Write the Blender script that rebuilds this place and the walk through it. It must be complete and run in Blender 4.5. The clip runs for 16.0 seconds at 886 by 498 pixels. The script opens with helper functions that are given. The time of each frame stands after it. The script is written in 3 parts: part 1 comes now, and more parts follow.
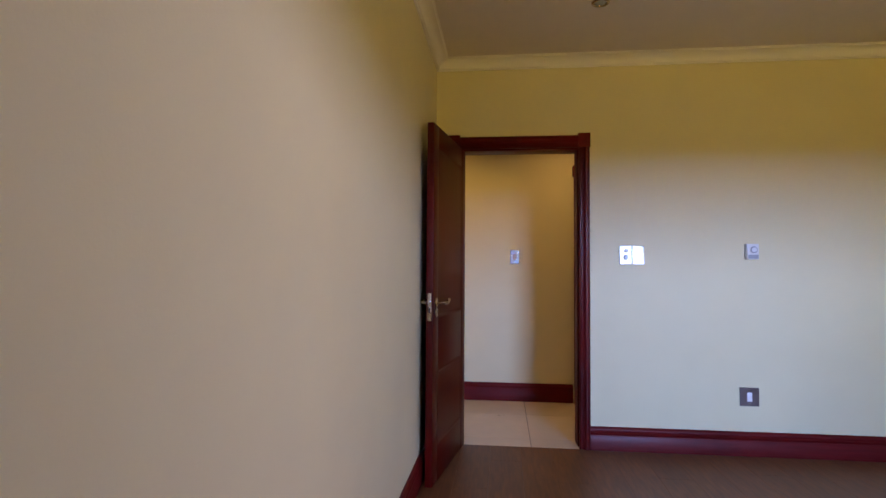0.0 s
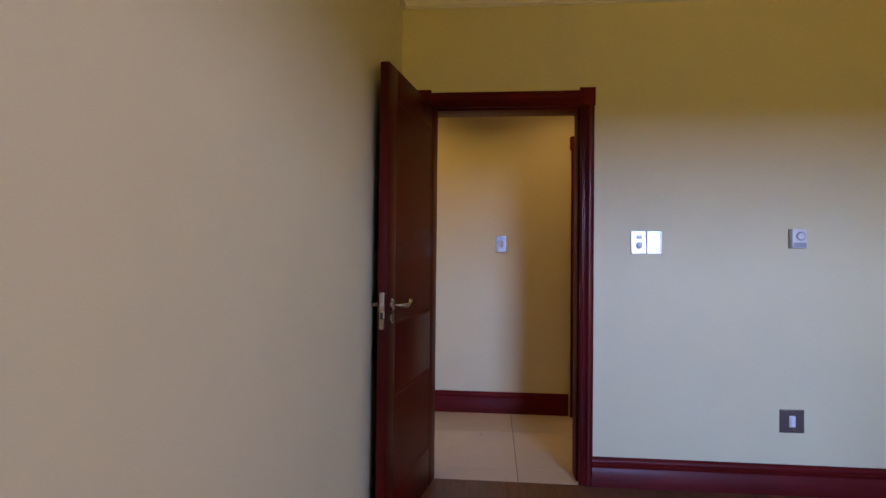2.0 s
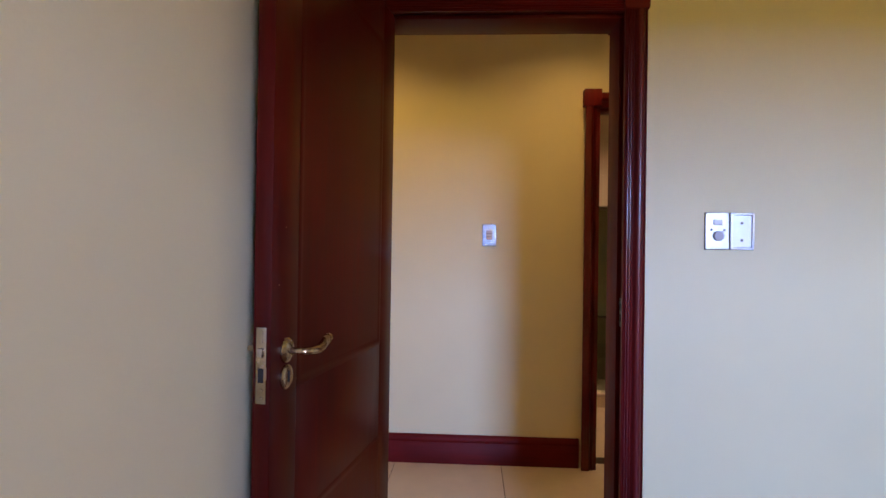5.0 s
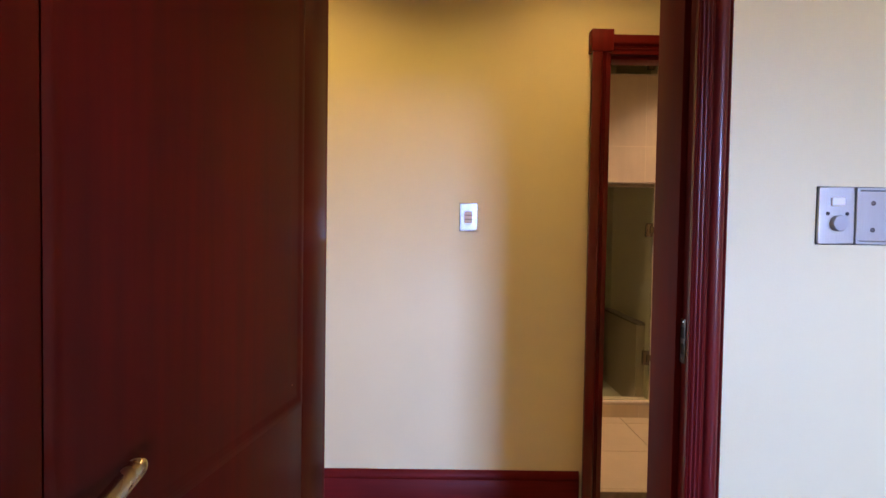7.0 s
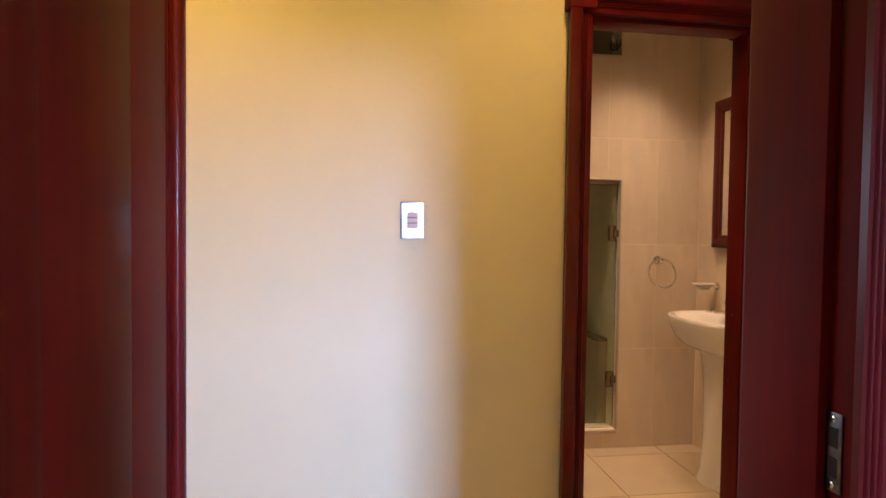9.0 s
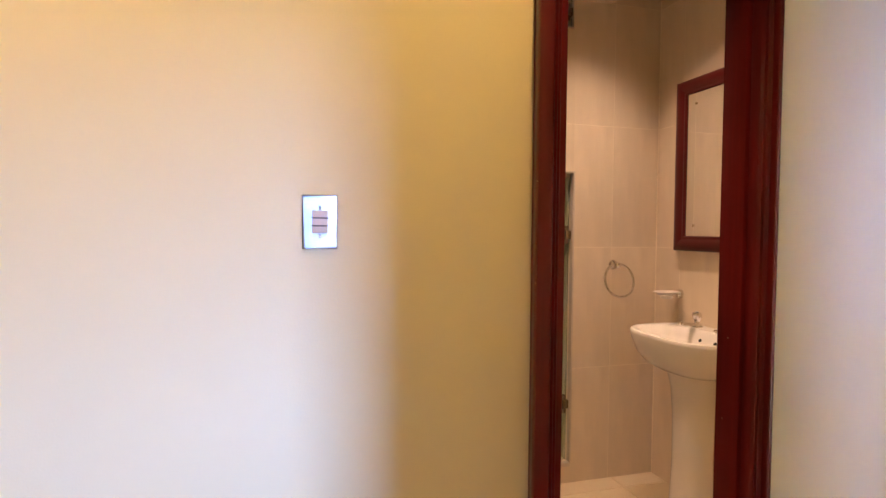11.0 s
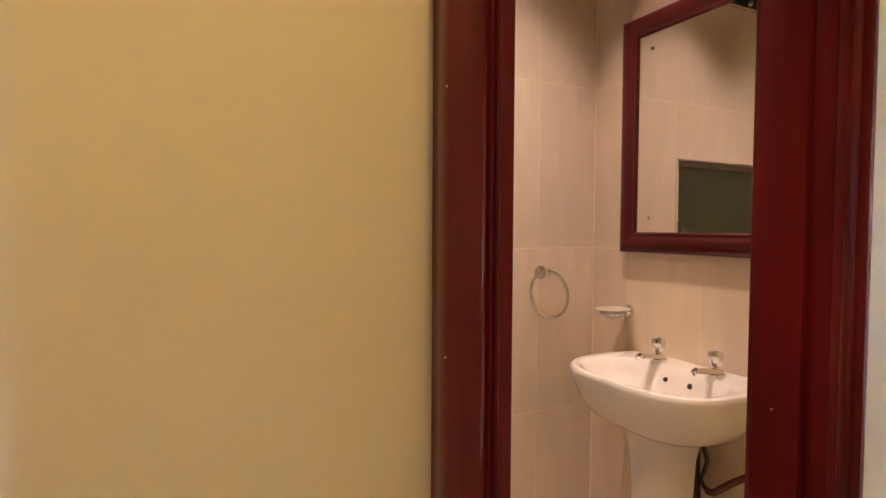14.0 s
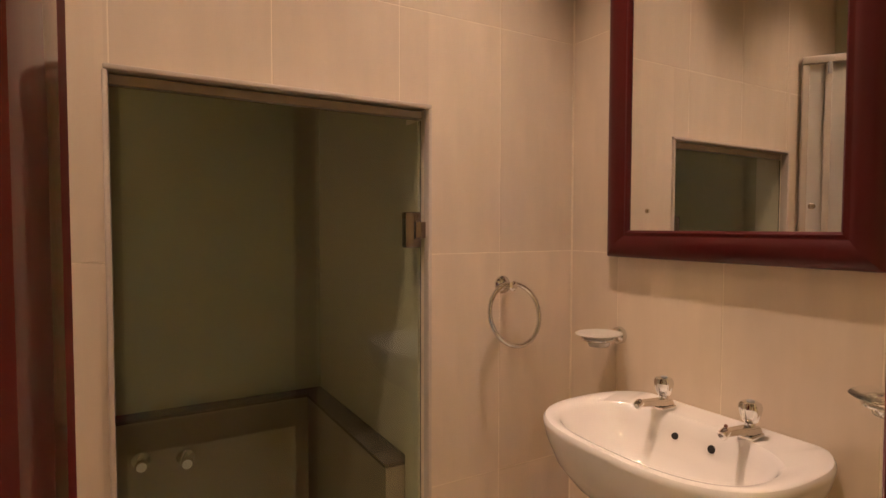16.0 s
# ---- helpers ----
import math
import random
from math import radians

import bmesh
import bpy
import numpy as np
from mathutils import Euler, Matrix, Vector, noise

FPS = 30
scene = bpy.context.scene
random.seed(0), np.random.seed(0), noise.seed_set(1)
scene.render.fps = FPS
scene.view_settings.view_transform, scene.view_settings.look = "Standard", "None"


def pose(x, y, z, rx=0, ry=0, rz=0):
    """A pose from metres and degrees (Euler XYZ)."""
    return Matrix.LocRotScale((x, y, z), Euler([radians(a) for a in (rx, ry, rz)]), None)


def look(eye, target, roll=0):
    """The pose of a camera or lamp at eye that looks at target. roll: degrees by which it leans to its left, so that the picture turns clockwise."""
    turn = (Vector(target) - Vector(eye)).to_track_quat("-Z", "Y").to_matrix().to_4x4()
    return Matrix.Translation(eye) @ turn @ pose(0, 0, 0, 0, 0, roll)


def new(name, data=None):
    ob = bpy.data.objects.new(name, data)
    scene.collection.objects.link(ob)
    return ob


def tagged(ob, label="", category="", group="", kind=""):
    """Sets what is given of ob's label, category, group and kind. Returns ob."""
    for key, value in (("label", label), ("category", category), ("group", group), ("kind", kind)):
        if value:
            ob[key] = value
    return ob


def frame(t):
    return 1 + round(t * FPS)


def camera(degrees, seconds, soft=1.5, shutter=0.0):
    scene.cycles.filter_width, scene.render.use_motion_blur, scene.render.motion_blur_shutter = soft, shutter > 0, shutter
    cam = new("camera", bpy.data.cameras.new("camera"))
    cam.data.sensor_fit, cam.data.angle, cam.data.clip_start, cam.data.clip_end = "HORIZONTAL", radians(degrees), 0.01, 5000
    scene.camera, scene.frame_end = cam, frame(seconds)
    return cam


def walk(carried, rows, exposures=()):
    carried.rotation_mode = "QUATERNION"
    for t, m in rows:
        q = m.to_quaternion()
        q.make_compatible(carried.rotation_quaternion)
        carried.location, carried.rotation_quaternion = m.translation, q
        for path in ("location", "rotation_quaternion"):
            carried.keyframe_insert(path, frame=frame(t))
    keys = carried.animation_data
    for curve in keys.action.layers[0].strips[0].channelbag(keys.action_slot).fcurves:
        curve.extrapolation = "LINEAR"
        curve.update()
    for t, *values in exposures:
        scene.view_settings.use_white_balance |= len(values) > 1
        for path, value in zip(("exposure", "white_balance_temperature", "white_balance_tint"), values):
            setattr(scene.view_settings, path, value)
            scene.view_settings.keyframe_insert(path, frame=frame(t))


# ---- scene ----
cam = camera(77.7, 16.0)
PATH = [
    (0, (0.527, -0.059, 1.167), (0.312, 1.928, 1.247), 0.4),
    (0.5, (0.525, 0.137, 1.183), (0.319, 2.125, 1.248), 0.4),
    (1, (0.509, 0.325, 1.184), (0.319, 2.315, 1.23), 0.4),
    (1.5, (0.549, 0.519, 1.181), (0.357, 2.51, 1.215), 0.6),
    (2, (0.58, 0.722, 1.188), (0.397, 2.714, 1.221), 0.6),
    (2.5, (0.579, 0.942, 1.195), (0.417, 2.936, 1.224), 0.5),
    (3, (0.575, 1.15, 1.196), (0.423, 3.144, 1.227), 0.7),
    (3.5, (0.579, 1.344, 1.193), (0.437, 3.339, 1.221), 0.7),
    (6, (0.52, 2.209, 1.211), (0.458, 4.208, 1.187), 1.0),
    (6.5, (0.521, 2.396, 1.224), (0.491, 4.395, 1.171), 1.0),
    (7, (0.509, 2.547, 1.234), (0.524, 4.546, 1.172), 0.9),
    (7.5, (0.484, 2.706, 1.249), (0.557, 4.704, 1.189), 0.8),
    (8, (0.469, 2.859, 1.257), (0.608, 4.853, 1.197), 0.8),
    (10.5, (0.538, 3.566, 1.278), (1.023, 5.505, 1.212), 0.5),
    (11, (0.559, 3.702, 1.285), (1.114, 5.622, 1.216), 0.5),
    (11.5, (0.602, 3.842, 1.28), (1.226, 5.741, 1.206), 0.6),
    (12, (0.658, 3.987, 1.287), (1.338, 5.867, 1.214), 0.5),
    (12.5, (0.711, 4.139, 1.287), (1.465, 5.99, 1.208), 0.5),
    (13, (0.776, 4.285, 1.289), (1.593, 6.109, 1.212), 0.4),
    (13.5, (0.837, 4.394, 1.304), (1.702, 6.195, 1.214), 0.1),
    (14, (0.926, 4.492, 1.276), (1.830, 6.275, 1.201), 0.3),
    (14.5, (1.016, 4.594, 1.313), (1.949, 6.361, 1.209), -0.1),
    (15, (1.099, 4.688, 1.282), (2.046, 6.447, 1.196), -0.0),
    (15.5, (1.178, 4.801, 1.277), (2.153, 6.545, 1.19), 0.0),
    (16, (1.2560, 4.901, 1.274), (2.2565, 6.629, 1.195), 0.1),
]

# white balance and exposure follow the clip's camera
EXPOSURES = [(0.0, -1.10, 6500, 10), (1.5, -1.31, 6500, 10), (2.5, -1.40, 6500, 10), (3.5, -1.27, 6500, 10), (5.8, -0.6, 6500, 10), (7.0, -0.34, 6500, 10), (8.2, -0.21, 6400, 10), (10.5, 0.18, 5900, 10), (13.0, 0.16, 5550, 10), (14.0, 0.26, 5180, 10), (15.0, -0.03, 5200, 10), (16.0, -0.07, 5450, 10)]
walk(cam, [(t, look(eye, target, roll)) for t, eye, target, roll in PATH], EXPOSURES)

# ---- world and lights ----
world = bpy.data.worlds.new("world")
scene.world = world
world.use_nodes = True
wn = world.node_tree
sky = wn.nodes.new("ShaderNodeTexSky")
sky.sky_type, sky.sun_disc = "NISHITA", False
sky.sun_elevation, sky.sun_rotation = radians(48), radians(60)
wn.links.new(sky.outputs[0], wn.nodes["Background"].inputs[0])
wn.nodes["Background"].inputs[1].default_value = 0.1


def area_lamp(name, eye, target, w, h, watts, colour, spread=180):
    d = bpy.data.lights.new(name, "AREA")
    d.shape, d.size, d.size_y, d.energy, d.color, d.spread = "RECTANGLE", w, h, watts, colour, radians(spread)
    ob = new(name, d)
    ob.matrix_world = look(eye, target)
    return ob


def spot_lamp(name, place, watts, colour, cone=120, blend=0.6, size=0.03, aim=(0, 0, -1)):
    d = bpy.data.lights.new(name, "SPOT")
    d.energy, d.color, d.spot_size, d.spot_blend, d.shadow_soft_size = watts, colour, radians(cone), blend, size
    ob = new(name, d)
    ob.matrix_world = look(place, Vector(place) + Vector(aim))
    return ob


WARM = (1.0, 0.595, 0.20)
SKYBLUE = (0.295, 0.445, 1.0)
SKYPINK = (0.46, 0.47, 0.86)
GROUND = (1.0, 0.72, 0.18)
# lamps for daylight outside the bedroom window: sky strip, pinker part, sunlit ground below
area_lamp("window_sky", (2.95, -5.5, 2.48), (2.95, -1.5, 2.48), 2.9, 0.68, 3250, SKYBLUE)
area_lamp("window_sky", (5.80, -5.5, 2.48), (5.80, -1.5, 2.48), 2.8, 0.68, 2550, SKYPINK)
area_lamp("window_ground", (3.5, -5.5, 0.1), (3.5, -1.5, 0.1), 7.0, 3.1, 1850, GROUND)
# added lamps in unseen windows: one brightens the side room, one the corridor wall
area_lamp("side_fill_light", (-2.3, 6.4, 1.5), (-1.3, 6.4, 1.3), 1.2, 1.2, 30, (0.6, 0.75, 1.0), 160)
area_lamp("east_patch_light", (5.15, 2.35, 1.5), (4.15, 2.65, 1.4), 1.4, 1.1, 850, (0.40, 0.47, 1.0), 110)
# corridor and bathroom downlights; the bathroom's second is added to brighten its walls
for px, py, w in ((-0.15, 4.42, 44), (1.12, 4.42, 39)):
    spot_lamp("corridor_lamp", (px, py, 2.595), w, WARM, 138, 0.9)
for px, py, w, c in ((1.95, 5.69, 77, 88), (1.22, 5.69, 56, 90)):
    spot_lamp("bathroom_lamp", (px, py, 2.595), w, (1.0, 0.64, 0.40), c, 1.0, 0.025)


# ---- materials ----
def material(name, colour, rough=0.5, metal=0.0, grain=0.0, grain_scale=8.0, stain=0.0, stain_scale=1.2, bump=0.0, bump_scale=120.0,
             stretch=(1, 1, 1), coat=0.0, vary=0.0, rough_vary=0.0, second=None, spec=0.5):
    m = bpy.data.materials.new(name)
    m.use_nodes = True
    nt = m.node_tree
    b = nt.nodes["Principled BSDF"]
    b.inputs["Roughness"].default_value = rough
    b.inputs["Metallic"].default_value = metal
    b.inputs["Coat Weight"].default_value = coat
    b.inputs["Specular IOR Level"].default_value = spec
    b.inputs["Coat Roughness"].default_value = 0.22
    co = nt.nodes.new("ShaderNodeTexCoord")
    mp = nt.nodes.new("ShaderNodeMapping")
    mp.inputs["Scale"].default_value = stretch
    nt.links.new(co.outputs["Object"], mp.inputs[0])

    def noise_tex(scale, detail, vec):
        n = nt.nodes.new("ShaderNodeTexNoise")
        n.inputs["Scale"].default_value, n.inputs["Detail"].default_value = scale, detail
        nt.links.new(vec, n.inputs["Vector"])
        return n.outputs[0]

    def mix(fac, a, c):
        n = nt.nodes.new("ShaderNodeMix")
        n.data_type = "RGBA"
        nt.links.new(fac, n.inputs[0])
        for k, v in ((6, a), (7, c)):
            if isinstance(v, tuple):
                n.inputs[k].default_value = (*v, 1)
            else:
                nt.links.new(v, n.inputs[k])
        return n.outputs[2]

    def tone(c, k):
        return tuple(min(1, x * k) for x in c)

    g = noise_tex(grain_scale, 6, mp.outputs[0])
    ramp = nt.nodes.new("ShaderNodeMapRange")
    ramp.inputs[1].default_value, ramp.inputs[2].default_value = 0.3, 0.7
    nt.links.new(g, ramp.inputs[0])
    col = mix(ramp.outputs[0], tone(colour, 1 - grain), tone(second or colour, 1 + grain))
    s = noise_tex(stain_scale, 3, co.outputs["Object"])
    ramp2 = nt.nodes.new("ShaderNodeMapRange")
    ramp2.inputs[1].default_value, ramp2.inputs[2].default_value = 0.35, 0.65
    ramp2.inputs[3].default_value, ramp2.inputs[4].default_value = 1 - stain, 1 + stain * 0.4
    nt.links.new(s, ramp2.inputs[0])
    value = ramp2.outputs[0]
    if vary:
        oi = nt.nodes.new("ShaderNodeObjectInfo")
        vr = nt.nodes.new("ShaderNodeMapRange")
        vr.inputs[3].default_value, vr.inputs[4].default_value = 1 - vary, 1 + vary
        nt.links.new(oi.outputs["Random"], vr.inputs[0])
        mu = nt.nodes.new("ShaderNodeMath")
        mu.operation = "MULTIPLY"
        nt.links.new(value, mu.inputs[0])
        nt.links.new(vr.outputs[0], mu.inputs[1])
        value = mu.outputs[0]
    hs = nt.nodes.new("ShaderNodeHueSaturation")
    nt.links.new(value, hs.inputs["Value"])
    nt.links.new(col, hs.inputs["Color"])
    nt.links.new(hs.outputs[0], b.inputs["Base Color"])
    if rough_vary:
        rr = nt.nodes.new("ShaderNodeMapRange")
        rr.inputs[3].default_value, rr.inputs[4].default_value = max(0.02, rough - rough_vary), rough + rough_vary
        nt.links.new(g, rr.inputs[0])
        nt.links.new(rr.outputs[0], b.inputs["Roughness"])
    if bump:
        bn = nt.nodes.new("ShaderNodeBump")
        bn.inputs["Strength"].default_value, bn.inputs["Distance"].default_value = bump, 0.002
        nt.links.new(noise_tex(bump_scale, 4, mp.outputs[0]), bn.inputs["Height"])
        nt.links.new(bn.outputs[0], b.inputs["Normal"])
    return m


PAINT = material("cream_wall_paint", (0.76, 0.665, 0.385), 0.55, grain=0.012, grain_scale=5, stain=0.03, stain_scale=0.9, bump=0.12, bump_scale=160)
CEIL = material("ceiling_paint", (0.74, 0.66, 0.58), 0.7, grain=0.01, stain=0.03, bump=0.1, bump_scale=140)
PLASTER = material("white_cornice_plaster", (0.85, 0.80, 0.72), 0.6, grain=0.01, stain=0.03, bump=0.08, bump_scale=90)
WOOD = material("mahogany", (0.118, 0.0068, 0.0066), 0.42, grain=0.14, grain_scale=6, stretch=(9, 9, 0.55), stain=0.28, stain_scale=2.2,
                bump=0.03, bump_scale=16, coat=0.38, spec=0.18, rough_vary=0.06)
WOOD_G = material("glossy_mahogany", (0.108, 0.0060, 0.0065), 0.42, grain=0.14, grain_scale=6, stretch=(9, 9, 0.55), stain=0.28, stain_scale=2.2,
                  bump=0.03, bump_scale=16, coat=0.75, spec=0.06, rough_vary=0.06)
WOOD_G.node_tree.nodes["Principled BSDF"].inputs["Coat Roughness"].default_value = 0.13
WOOD_J = material("mahogany_jamb", (0.120, 0.0070, 0.0068), 0.52, grain=0.14, grain_scale=6, stretch=(9, 9, 0.55), stain=0.28, stain_scale=2.2,
                  bump=0.03, bump_scale=16, coat=0.0, spec=0.10, rough_vary=0.06)
WOOD_H = material("mahogany_along", (0.118, 0.0068, 0.0066), 0.42, grain=0.14, grain_scale=6, stretch=(0.55, 9, 9), stain=0.28, stain_scale=2.2,
                  bump=0.03, bump_scale=16, coat=0.04, spec=0.10, rough_vary=0.06)
WOOD_Y = material("mahogany_across", (0.118, 0.0068, 0.0066), 0.42, grain=0.14, grain_scale=6, stretch=(9, 0.55, 9), stain=0.28, stain_scale=2.2,
                  bump=0.03, bump_scale=16, coat=0.04, spec=0.10, rough_vary=0.06)
LEAF = material("dark_leaf", (0.072, 0.0028, 0.0018), 0.40, grain=0.22, grain_scale=5, stretch=(9, 9, 0.4), stain=0.45, stain_scale=1.8, bump=0.03, bump_scale=16, coat=0.10, spec=0.14, rough_vary=0.06)
FRAME = material("mirror_frame_wood", (0.080, 0.0046, 0.0052), 0.38, grain=0.14, grain_scale=6, stretch=(9, 0.8, 0.8), stain=0.2, stain_scale=2.2, bump=0.03, bump_scale=16, coat=0.2, spec=0.3, rough_vary=0.06)
PLANK = material("laminate_plank", (0.175, 0.074, 0.031), 0.42, grain=0.25, grain_scale=9, stretch=(0.7, 8, 8), stain=0.1, stain_scale=2.5,
                 bump=0.05, bump_scale=40, vary=0.06, rough_vary=0.06, spec=0.3)
TILE_F = material("beige_floor_tile", (0.66, 0.54, 0.38), 0.30, grain=0.05, grain_scale=6, stain=0.07, stain_scale=2.0, bump=0.05, bump_scale=30, vary=0.03, rough_vary=0.06)
TILE_W = material("glazed_wall_tile", (0.74, 0.62, 0.48), 0.18, grain=0.045, grain_scale=5, stretch=(3.0, 0.5, 1), stain=0.07, stain_scale=2.2, bump=0.05, bump_scale=9, vary=0.025, rough_vary=0.05)
GROUT_F = material("floor_grout", (0.17, 0.12, 0.085), 0.9, grain=0.15, grain_scale=40)
GROUT_W = material("wall_grout", (0.81, 0.70, 0.54), 0.85, grain=0.06, grain_scale=40)
SHOWER_T = material("shower_tile", (0.56, 0.53, 0.38), 0.25, grain=0.03, stain=0.05, bump=0.04, bump_scale=12, vary=0.03)
LEDGE_T = material("brown_ledge_tile", (0.26, 0.215, 0.145), 0.28, grain=0.05, stain=0.08, bump=0.04, bump_scale=12)
SHOWER_B = material("dark_border_tile", (0.05, 0.04, 0.028), 0.6, grain=0.15, grain_scale=12)
CHROME = material("chrome", (0.78, 0.77, 0.75), 0.08, 1.0, grain=0.02, rough_vary=0.03)
STEEL = material("brushed_steel", (0.40, 0.40, 0.385), 0.36, 1.0, grain=0.06, grain_scale=30, stretch=(40, 40, 1), rough_vary=0.08)
CHROME_B = material("sky_tinted_steel", (0.52, 0.59, 0.66), 0.24, 1.0, grain=0.04, grain_scale=30, rough_vary=0.06)
STEEL_D = material("dull_dark_steel", (0.20, 0.18, 0.17), 0.38, 1.0, grain=0.2, grain_scale=60, stain=0.3, stain_scale=30, rough_vary=0.1)
HINGE = material("dim_reflection_chrome", (0.27, 0.23, 0.20), 0.20, 1.0, grain=0.04, rough_vary=0.05)
NICKEL = material("satin_nickel", (0.52, 0.48, 0.44), 0.22, 1.0, grain=0.05, rough_vary=0.06)
BRASS = material("worn_brass", (0.50, 0.41, 0.29), 0.25, 1.0, grain=0.12, grain_scale=30, stain=0.15, stain_scale=12, rough_vary=0.1)
CERAMIC = material("white_ceramic", (0.83, 0.79, 0.76), 0.10, grain=0.01, stain=0.02, coat=0.3)
WARM_PL = material("warm_tinted_plastic", (0.74, 0.64, 0.53), 0.35, grain=0.015, grain_scale=20)
WHITE_PL = material("white_plastic", (0.78, 0.76, 0.74), 0.35, grain=0.015, grain_scale=20)
GREY_PL = material("grey_plastic", (0.36, 0.36, 0.36), 0.4, grain=0.03, grain_scale=20)
OLIVE = material("olive_plastic", (0.30, 0.29, 0.21), 0.45, grain=0.03, grain_scale=20)
BROWN_PL = material("brown_bronze_plate", (0.19, 0.14, 0.12), 0.32, 0.6, grain=0.05, grain_scale=30)
DARK = material("gap_shade_screw_black", (0.015, 0.013, 0.012), 0.7, grain=0.1)
RUBBER = material("black_pipe", (0.03, 0.028, 0.026), 0.45, grain=0.1)
CHIP = material("bare_wood", (0.42, 0.26, 0.16), 0.7, grain=0.15, grain_scale=60)
COPPER = material("tarnished_copper_pipe", (0.20, 0.09, 0.055), 0.4, 0.7, grain=0.2, grain_scale=20)
SILICONE = material("trim_strip", (0.54, 0.46, 0.39), 0.35, grain=0.02)
TOP_STRIP = material("top_strip_brown", (0.30, 0.25, 0.20), 0.35, grain=0.04)
CREAM = material("cream_enamel", (0.52, 0.45, 0.36), 0.4, grain=0.03, stain=0.05)
MIRROR = material("mirror_silver", (0.86, 0.86, 0.84), 0.01, 1.0)


def glass_material(name, colour, rough=0.0):
    m = bpy.data.materials.new(name)
    m.use_nodes = True
    b = m.node_tree.nodes["Principled BSDF"]
    b.inputs["Base Color"].default_value = (*colour, 1)
    b.inputs["Roughness"].default_value = rough
    b.inputs["Transmission Weight"].default_value = 1.0
    b.inputs["IOR"].default_value = 1.5
    return m


GLASS = glass_material("green_tinted_glass", (0.82, 0.88, 0.78))
CLEAR = glass_material("clear_glass", (0.95, 0.97, 0.96))
MILK = material("milky_frosted_glass", (0.70, 0.65, 0.58), 0.4, grain=0.02, grain_scale=15)
MILK.node_tree.nodes["Principled BSDF"].inputs["Transmission Weight"].default_value = 0.25
BULB = bpy.data.materials.new("lit_bulb")
BULB.use_nodes = True
BULB.node_tree.nodes["Principled BSDF"].inputs["Emission Color"].default_value = (1.0, 0.72, 0.40, 1)
BULB.node_tree.nodes["Principled BSDF"].inputs["Emission Strength"].default_value = 6.0


# ---- mesh helpers ----
def link(name, bm, mat, parent=None, label="", smooth=False):
    bmesh.ops.recalc_face_normals(bm, faces=bm.faces)
    me = bpy.data.meshes.new(name)
    bm.to_mesh(me)
    bm.free()
    me.materials.append(mat)
    if smooth:
        me.polygons.foreach_set("use_smooth", [True] * len(me.polygons))
        me.set_sharp_from_angle(angle=radians(38))
    ob = new(name, me)
    if parent:
        ob.parent = parent
    if label:
        ob["label"] = label
    return ob


def part(name, bm, mat, parent, label="", smooth=True):
    return link(name, bm, mat, parent, label, smooth)


def pane(name, bm, mat, parent, label=""):
    """A glass pane that lets lamplight and daylight through."""
    ob = part(name, bm, mat, parent, label, False)
    ob.visible_shadow = False
    return ob


def empty(name, m=None):
    ob = new(name)
    ob.empty_display_size = 0.05
    if m is not None:
        ob.matrix_world = m
    return ob


def b_box(x0, x1, y0, y1, z0, z1, bevel=0.0, seg=2, bm=None):
    bm = bm or bmesh.new()
    r = bmesh.ops.create_cube(bm, size=1)
    for v in r["verts"]:
        v.co = ((x0 + x1) / 2 + v.co.x * (x1 - x0), (y0 + y1) / 2 + v.co.y * (y1 - y0), (z0 + z1) / 2 + v.co.z * (z1 - z0))
    if bevel:
        edges = list({e for v in r["verts"] for e in v.link_edges})
        bmesh.ops.bevel(bm, geom=edges, offset=bevel, segments=seg, profile=0.5, affect="EDGES")
    return bm


def b_loops(loops, closed_ends=True, bm=None, wrap=True):
    """A skin over loops of points, each with as many points as the next."""
    bm = bm or bmesh.new()
    rows = [[bm.verts.new(p) for p in lp] for lp in loops]
    n = len(rows[0])
    for a, b in zip(rows, rows[1:]):
        for i in range(n if wrap else n - 1):
            j = (i + 1) % n
            bm.faces.new((a[i], a[j], b[j], b[i]))
    if closed_ends:
        bm.faces.new(rows[0][::-1])
        bm.faces.new(rows[-1])
    return bm


def b_lathe(profile, centre=(0, 0, 0), axis=(0, 0, 1), n=32, bm=None):
    """Rings of (radius, distance along axis)."""
    q = Vector((0, 0, 1)).rotation_difference(Vector(axis))
    loops = []
    for r, h in profile:
        loops.append([Vector(centre) + q @ Vector((max(r, 1e-4) * math.cos(2 * math.pi * i / n), max(r, 1e-4) * math.sin(2 * math.pi * i / n), h)) for i in range(n)])
    return b_loops(loops, True, bm)


def b_tube(points, radii, n=14, bm=None):
    pts = [Vector(p) for p in points]
    if not isinstance(radii, (list, tuple)):
        radii = [radii] * len(pts)
    loops, up = [], None
    for i, p in enumerate(pts):
        d = (pts[min(i + 1, len(pts) - 1)] - pts[max(i - 1, 0)]).normalized()
        if up is None:
            up = d.orthogonal().normalized()
        up = (up - d * up.dot(d)).normalized()
        side = d.cross(up)
        loops.append([p + (up * math.cos(2 * math.pi * k / n) + side * math.sin(2 * math.pi * k / n)) * radii[i] for k in range(n)])
    return b_loops(loops, True, bm)


def smooth_path(pts, n=8):
    """Catmull-Rom through the points."""
    p = [Vector(q) for q in pts]
    p = [2 * p[0] - p[1], *p, 2 * p[-1] - p[-2]]
    out = []
    for i in range(1, len(p) - 2):
        for k in range(n):
            t = k / n
            a, b, c, d = p[i - 1], p[i], p[i + 1], p[i + 2]
            out.append(0.5 * (2 * b + (c - a) * t + (2 * a - 5 * b + 4 * c - d) * t * t + (3 * b - a - 3 * c + d) * t ** 3))
    return out + [p[-2]]


